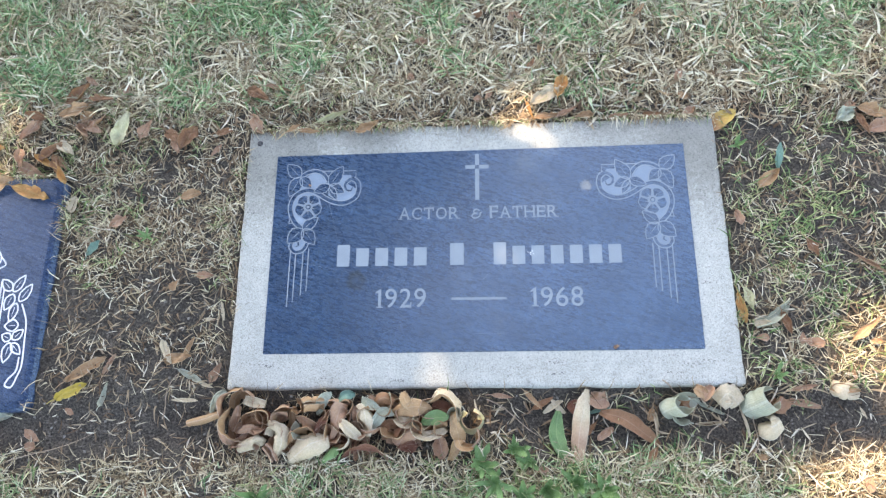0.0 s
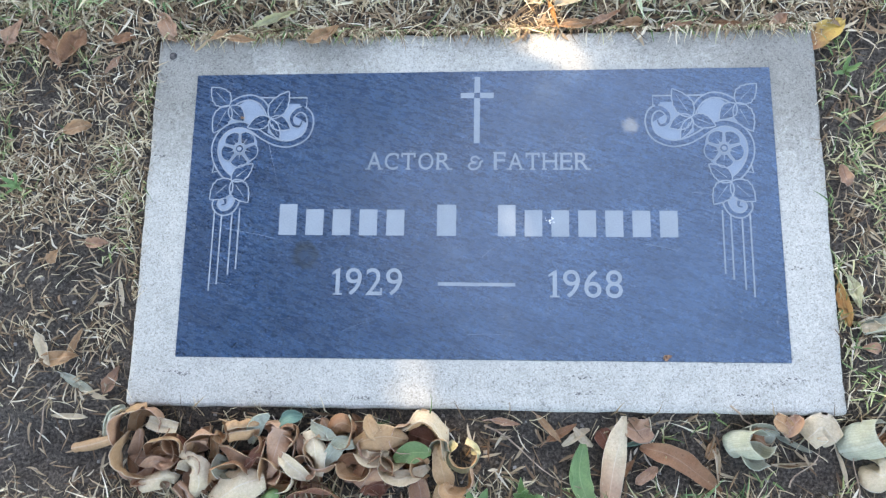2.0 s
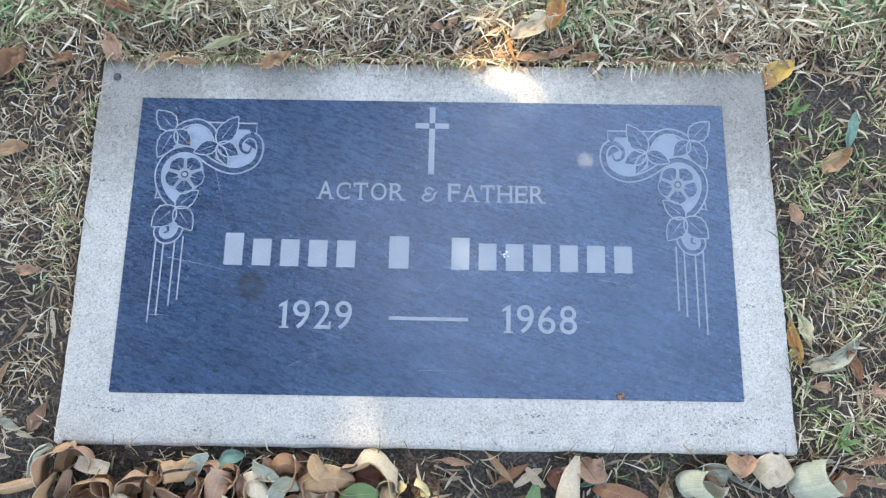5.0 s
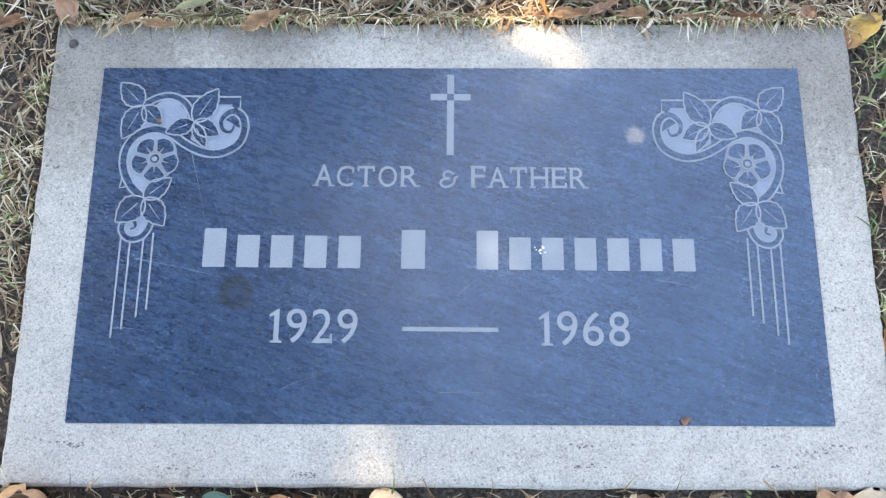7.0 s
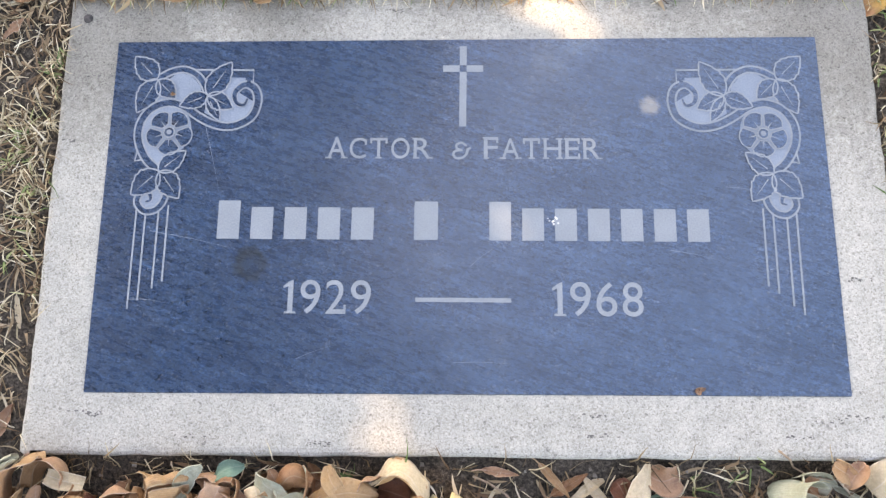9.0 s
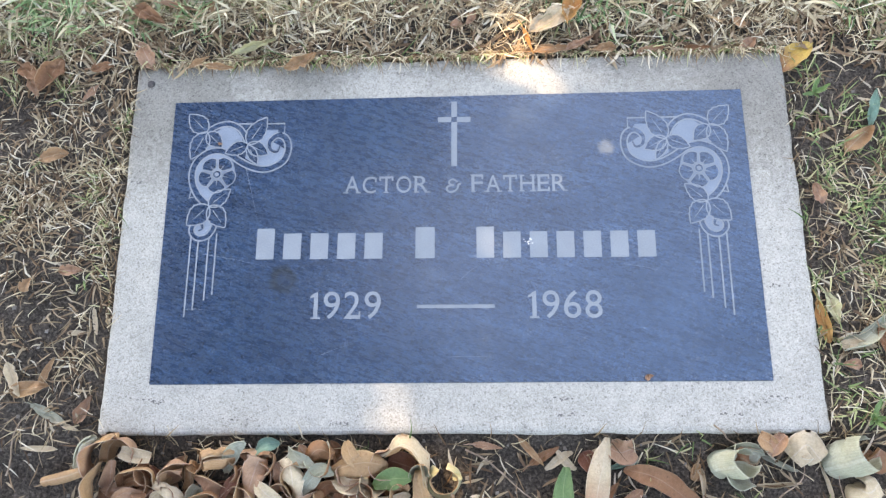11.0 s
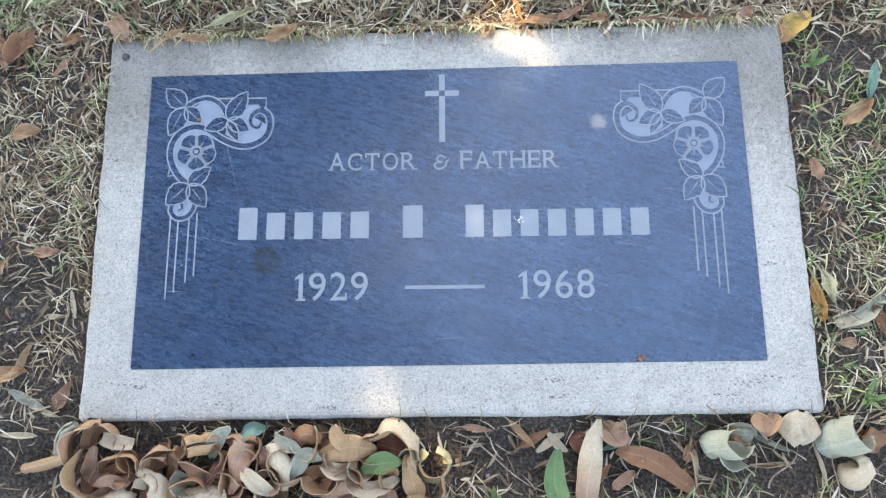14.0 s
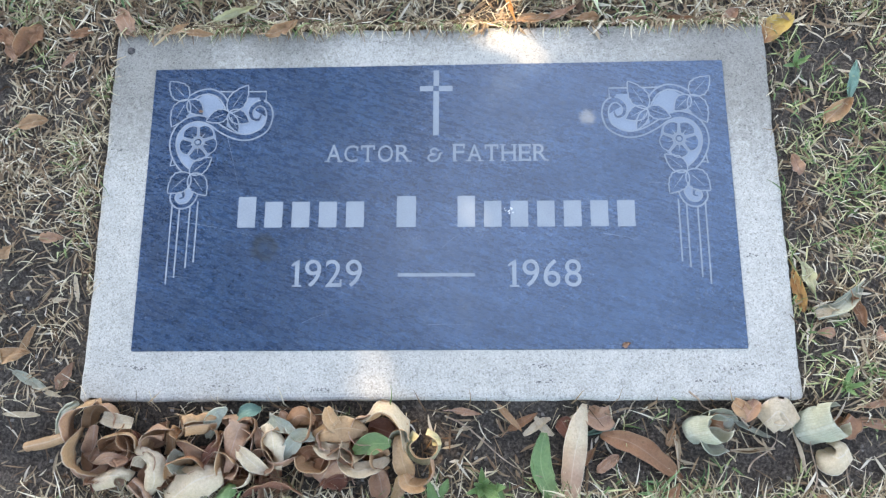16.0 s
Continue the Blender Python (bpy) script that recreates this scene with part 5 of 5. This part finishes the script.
def cover(x, y):
    """How thick dry and green grass stand at a place, 0 to 1."""
    patch, patch2 = vnoise(x, y, 7, 5), vnoise(x, y, 16, 6)
    dry, green = 0.75 + 0.5 * patch2, 0.55 * step(patch, 0.38, 0.72)
    north = step(y, 0.19, 0.25)
    green = green + 1.3 * north * bump2(x, y, -0.45, 0.48, 0.40, 0.19) * step(patch2, 0.15, 0.55) + 0.5 * north * step(y, 0.27, 0.40) * step(patch2, 0.3, 0.6)
    green = green + 0.6 * step(-y, 0.30, 0.35) * step(patch, 0.25, 0.6) + 0.8 * bump2(x, y, 0.06, -0.33, 0.12, 0.04) + 0.6 * bump2(x, y, -0.25, -0.34, 0.2, 0.035)
    dry = dry + 0.3 * north * step(y, 0.26, 0.36)
    between = (x > -0.64) & (x < -0.34) & (y < 0.21)
    low = step(-y, -0.02, 0.06) * (y > -0.29)
    dry = np.where(between, 0.56 * (1 - 0.76 * low) * (0.5 + patch2), dry)
    green = np.where(between, 0.07 * (1 - low) + 0.7 * bump2(x, y, -0.58, 0.06, 0.05, 0.08) + 0.10 * bump2(x, y, -0.375, 0.06, 0.03, 0.10), green)
    east = (x > 0.34) & (y < 0.2) & (y > -0.20)
    dry = np.where(east, 0.30 * step(patch2, 0.25, 0.7) + 0.08, dry)
    green = np.where(east, 0.22 + 0.55 * step(patch, 0.30, 0.60) + 0.3 * bump2(x, y, 0.45, 0.05, 0.06, 0.05), green)
    sunny = bump2(x, y, 0.50, -0.15, 0.07, 0.06)
    dry = dry + 0.8 * sunny * east
    bare = np.maximum.reduce([bump2(x, y, 0.43, 0.15, 0.045, 0.04), bump2(x, y, 0.44, -0.115, 0.045, 0.03), 0.6 * bump2(x, y, 0.47, 0.03, 0.03, 0.02), 0.8 * bump2(x, y, -0.49, 0.14, 0.03, 0.035)])
    dry, green = dry * (1 - 0.95 * bare), green * (1 - 0.9 * bare)
    trench = step(y, -0.295, -0.268) * (1 - step(y, -0.215, -0.195)) * (x > -0.75) * (x < 0.75)
    dry, green = dry * (1 - 0.94 * trench), green * (1 - 0.96 * trench)
    edge = np.exp(-((y - SOUTH + 0.008) / 0.012) ** 2) * (np.abs(x) < 0.35)
    dry, green = dry + 0.15 * edge, green + 0.15 * edge * step(vnoise(x, y, 20, 7), 0.45, 0.7)
    brown_rim = np.exp(-((y - 0.215) / 0.03) ** 2) * (np.abs(x) < 0.75)
    dry, green = dry * (1 - 0.35 * brown_rim), green * (1 - 0.6 * brown_rim)
    brown = 0.8 * np.exp(-((y - 0.225) / 0.035) ** 2) * (0.4 + patch2) + np.where(between, 0.95 * (1 - 0.7 * low) * (0.4 + patch), 0.0) + np.where(east, 0.45, 0.0) + 0.12
    dry = dry * (0.35 + 1.1 * vnoise(x, y, 42, 2))
    return np.clip(dry, 0, 1.3), np.clip(green, 0, 1.2), np.clip(brown * (1 - 0.9 * trench) * (1 - 0.8 * bare), 0, 1.2)


def scatter(count, which, box):
    x = RNG.uniform(box[0], box[2], count)
    y = RNG.uniform(box[1], box[3], count)
    ok = (RNG.random(count) < cover(x, y)[which] / 1.2) & ~inside(x, y, 0.002)
    return np.stack([x[ok], y[ok]], -1)


def tufts(roots, per, spread):
    return np.repeat(roots, per, 0) + RNG.normal(0, spread, (len(roots) * per, 2))


CORE, RIM = (-0.92, -0.50, 0.80, 0.75), (-1.9, -1.3, 1.9, 1.9)


def grow(name, tuft_count, which, per, spread, material, label, ln, wd, rise, box=CORE, skip=None, thin=None):
    r = scatter(tuft_count, which, box)
    if thin:
        r = r[RNG.random(len(r)) < step(vnoise(r[:, 0], r[:, 1], thin, 6), 0.42, 0.62)]
    r = tufts(r, per, spread)
    if skip:
        far_out = np.hypot(r[:, 0], r[:, 1] - 0.2)
        r = r[RNG.random(len(r)) > step(far_out, 1.0, 1.9)]
        r = r[~((r[:, 0] > skip[0]) & (r[:, 0] < skip[2]) & (r[:, 1] > skip[1]) & (r[:, 1] < skip[3]))]
    n = len(r)
    blades(name, r, RNG.uniform(0, 6.283, n), RNG.uniform(*ln, n), RNG.uniform(*wd, n), RNG.uniform(*rise, n), RNG.uniform(0.2, 1.3, n), material, label)


grow("dry_thatch", 46000, 0, 3, 0.005, DRY, "matted straw-coloured dry grass of the lawn", (0.010, 0.032), (0.0008, 0.0017), (0.05, 0.9))
grow("brown_thatch", 12000, 2, 3, 0.006, STRAW, "matted brown dead grass and leaf shreds", (0.010, 0.028), (0.0012, 0.0030), (0.0, 0.6))
grow("dry_grass_tufts", 1500, 0, 9, 0.003, DRY, "upright tufts of bleached dry grass", (0.014, 0.032), (0.0010, 0.0019), (0.4, 1.2))
grow("green_grass", 9500, 1, 7, 0.004, GREEN, "short green grass growing in patches", (0.010, 0.030), (0.0012, 0.0026), (0.3, 1.2))
LAWN = (-0.92, 0.245, 0.80, 0.75)
grow("tall_dry_grass", 5200, 0, 4, 0.006, DRY, "coarse bleached blades of the lawn", (0.020, 0.046), (0.0024, 0.0050), (0.1, 0.9), LAWN)
grow("tall_green_grass", 9000, 1, 6, 0.006, LAWN_GREEN, "coarse green blades of the lawn in patches", (0.018, 0.040), (0.0022, 0.0046), (0.2, 1.1), LAWN, thin=11)
grow("low_green_grass", 2600, 1, 6, 0.006, LAWN_GREEN, "green blades of the lawn below the heap", (0.016, 0.034), (0.0015, 0.0030), (0.3, 1.2), (-0.92, -0.5, 0.8, -0.29), thin=16)
grow("low_dry_grass", 2600, 0, 4, 0.006, DRY, "coarse bleached blades of the lawn below the heap", (0.018, 0.038), (0.0014, 0.0028), (0.2, 1.1), (-0.92, -0.5, 0.8, -0.295))
grow("outer_dry_grass", 22000, 0, 3, 0.012, DRY, "dry lawn grass further out", (0.03, 0.06), (0.002, 0.0035), (0.1, 0.9), RIM, CORE)
grow("outer_green_grass", 9000, 1, 5, 0.012, GREEN, "green lawn grass further out", (0.03, 0.05), (0.002, 0.0035), (0.3, 1.2), RIM, CORE)


def fringe():
    """Grass that hangs over the rims of the two markers."""
    r, a, ln = [], [], []
    for x0, y0, x1, y1, toward, share in ((-HALF_W, NORTH, HALF_W, NORTH, -90, 2300), (-HALF_W, SOUTH + 0.1, -HALF_W, NORTH, 0, 110), (HALF_W, SOUTH, HALF_W, NORTH, 180, 60), (-HALF_W, SOUTH, HALF_W, SOUTH, 90, 14), (MARK_E, MARK_S, MARK_E, MARK_N, 180, 40), (MARK_E - 0.3, MARK_N, MARK_E, MARK_N, -90, 420), (MARK_E, 0.03, MARK_E, MARK_N, 180, 120)):
        u = RNG.random(share)
        u = u[vnoise(x0 + (x1 - x0) * u, y0 + (y1 - y0) * u, 24, 4) > RNG.random(share) * 0.8]
        n = len(u)
        out = RNG.uniform(0.002, 0.014, n)
        ang = radians(toward)
        r.append(np.stack([x0 + (x1 - x0) * u - math.cos(ang) * out, y0 + (y1 - y0) * u - math.sin(ang) * out], -1))
        a.append(ang + RNG.normal(0, 1.1, n))
        ln.append(out + 0.004 + 0.022 * RNG.random(n) ** 1.6)
    r, a, ln = np.concatenate(r), np.concatenate(a), np.concatenate(ln)
    n = len(r)
    pick = RNG.random(n)
    for called, lo, hi, material, label in (("dry_fringe", 0.0, 0.45, DRY, "dry grass hanging over the rims of the markers"), ("brown_fringe", 0.45, 0.80, STRAW, "brown dead grass hanging over the rims of the markers"),
                                            ("green_fringe", 0.80, 1.0, GREEN, "green grass hanging over the rims of the markers")):
        chosen = (pick >= lo) & (pick < hi)
        k = int(chosen.sum())
        blades(called, r[chosen], a[chosen], ln[chosen], RNG.uniform(0.0011, 0.0022, k), RNG.uniform(0.5, 1.2, k), RNG.uniform(0.6, 1.6, k), material, label)


fringe()


def litter(name, count, box, ln, wd, material, label):
    r = np.stack([RNG.uniform(box[0], box[2], count), RNG.uniform(box[1], box[3], count)], -1)
    n = len(r)
    blades(name, r, RNG.uniform(0, 6.283, n), RNG.uniform(*ln, n), RNG.uniform(*wd, n), RNG.uniform(0.0, 0.25, n), RNG.uniform(0.0, 0.4, n), material, label, True)


litter("straw_litter", 720, (-0.63, -0.31, -0.355, 0.20), (0.008, 0.024), (0.0010, 0.0024), STRAW, "small straw-coloured slivers and husks on bare soil")
litter("straw_litter", 420, (-0.40, -0.31, 0.60, -0.205), (0.008, 0.030), (0.0012, 0.0034), STRAW, "small straw-coloured slivers and husks below the border")
litter("straw_litter", 240, (0.36, -0.22, 0.68, 0.24), (0.008, 0.026), (0.0012, 0.0036), STRAW, "small straw-coloured slivers and husks beside the border")
litter("straw_litter", 2200, (-0.85, 0.19, 0.70, 0.30), (0.010, 0.034), (0.0015, 0.0042), STRAW, "brown slivers of dry leaf in the matted grass")


def crumbs():
    n = 5200
    x, y = RNG.uniform(-0.75, 0.68, n), RNG.uniform(-0.36, 0.27, n)
    ok = ~inside(x, y, 0.004)
    x, y = x[ok], y[ok]
    n = len(x)
    r = np.minimum(RNG.gamma(2.0, 0.0007, n) + 0.0005, 0.0022)
    c = np.stack([x, y, ground_z(x, y) + r * 0.4], -1)
    shape = np.array([(1, 1, 0), (-1, 1, 0), (-1, -1, 0), (1, -1, 0), (0.5, 0.5, 0.9), (-0.5, 0.5, 0.9), (-0.5, -0.5, 0.9), (0.5, -0.5, 0.9)]) * 0.75
    v = c[:, None] + (shape[None] * (1 + RNG.uniform(-0.4, 0.4, (n, 8, 1)))) * r[:, None, None]
    q = np.array([(4, 5, 6, 7), (0, 1, 5, 4), (1, 2, 6, 5), (2, 3, 7, 6), (3, 0, 4, 7)])
    f = (np.arange(n)[:, None, None] * 8 + q[None]).reshape(-1, 4)
    tagged(quads_object("soil_crumbs", v.reshape(-1, 3), f, PEBBLE, False), "loose crumbs of dark soil and grit", "soil", kind="stuff")


crumbs()

# ---------------------------------------------------------------- unseen tree, placed to shade the lawn
# gaps cut in the crown to place the sun patches: where their light falls on the lawn, their half-widths, and the share
# of leaves missing there
GAPS = ((0.095, 0.205, 0.048, 0.062, 0.815), (-0.087, -0.182, 0.036, 0.042, 0.73), (0.535, -0.150, 0.072, 0.060, 1.0), (0.50, -0.335, 0.095, 0.070, 1.0), (-0.785, 0.17, 0.055, 0.10, 1.0),
        (0.015, -0.224, 0.026, 0.008, 0.85), (0.012, -0.065, 0.040, 0.07, 0.88), (0.075, 0.078, 0.035, 0.030, 0.82))
GAPS += tuple((float(a), float(b), 0.04 + 0.05 * float(c), 0.04 + 0.05 * float(c), 1.0) for a, b, c in RNG.uniform((0.75, -1.4, 0), (1.7, 1.2, 1), (16, 3)))


def build_tree():
    rng = np.random.default_rng(5)
    thing = tagged(new("unseen_shade_tree"), "unseen leafy tree, placed to shade the lawn and let small sun flecks through", "tree")
    foot = Vector((SUN_DIR.x * 6.5, SUN_DIR.y * 6.5, -0.1))
    hub = SUN_DIR * 3.7
    trunk = [foot, foot + Vector((-0.05, 0.0, 1.0)), foot + Vector((-0.2, -0.1, 2.0)), Vector((hub.x * 1.3, hub.y * 1.3, hub.z + 0.3))]
    part("trunk", tube(smooth_path(trunk, 6), 0.17, 0.06, BARK, "trunk", 10), thing)
    for k in range(7):
        a = 2 * math.pi * k / 7
        tip = hub + Vector((1.1 * math.cos(a), 1.0 * math.sin(a), 0.5 + 0.2 * math.sin(3 * a)))
        mid = (trunk[2] + tip) / 2 + Vector((0, 0, 0.35))
        part("limb", tube(smooth_path([trunk[2] + (trunk[3] - trunk[2]) * (k / 8), mid, tip], 5), 0.04, 0.01, BARK, "limb", 7), thing)
    # extra limb, made up to carry the side lobe
    reach = Vector((-1.2, 0.4, 3.3))
    part("limb", tube(smooth_path([trunk[2], (trunk[2] + reach) / 2 + Vector((0, 0, 0.5)), reach], 6), 0.05, 0.012, BARK, "limb", 7), thing)
    n = 88000
    a = SUN_DIR.orthogonal().normalized()
    b = SUN_DIR.cross(a)
    s, t = rng.uniform(-1.65, 1.65, (2, n))
    d = rng.uniform(2.4, 4.5, n)
    c = np.array(SUN_DIR)[None] * d[:, None] + np.array(a)[None] * s[:, None] + np.array(b)[None] * t[:, None]
    k = c[:, 2] / SUN_DIR.z
    gx, gy = c[:, 0] - SUN_DIR.x * k, c[:, 1] - SUN_DIR.y * k
    ok = (s * s + t * t < 2.6 * (0.8 + 0.4 * vnoise(s, t, 2.5, 3)) * (0.62 + 0.38 * (d - 2.4) / 2.1) ** 2)
    for x, y, rx, ry, share in GAPS:
        ok &= (rng.random(n) > share) | (((gx - x) / (rx + 0.02)) ** 2 + ((gy - y) / (ry + 0.02)) ** 2 > 0.75 + 0.5 * vnoise(gx, gy, 30, 2))
    c = c[ok]
    # side lobe added out of view to darken the panel's reflection and the west
    dimming_lobe = rng.normal(size=(24000, 3))
    dimming_lobe = dimming_lobe / np.linalg.norm(dimming_lobe, axis=1)[:, None] * rng.random((24000, 1)) ** 0.4 * np.array((1.65, 1.2, 0.6)) + np.array((-1.75, -0.3, 3.2))
    c = np.concatenate([c, dimming_lobe])
    n = len(c)
    u = rng.normal(size=(n, 3))
    u /= np.linalg.norm(u, axis=1)[:, None]
    w = np.cross(u, rng.normal(size=(n, 3)))
    w /= np.linalg.norm(w, axis=1)[:, None]
    ln, wd = rng.uniform(0.035, 0.06, n)[:, None], rng.uniform(0.016, 0.026, n)[:, None]
    v = np.stack([c - u * ln, c + w * wd, c + u * ln, c - w * wd], 1).reshape(-1, 3)
    crown = quads_object("crown", v, np.arange(4 * n).reshape(-1, 4), CROWN, False)
    crown.parent = thing


build_tree()
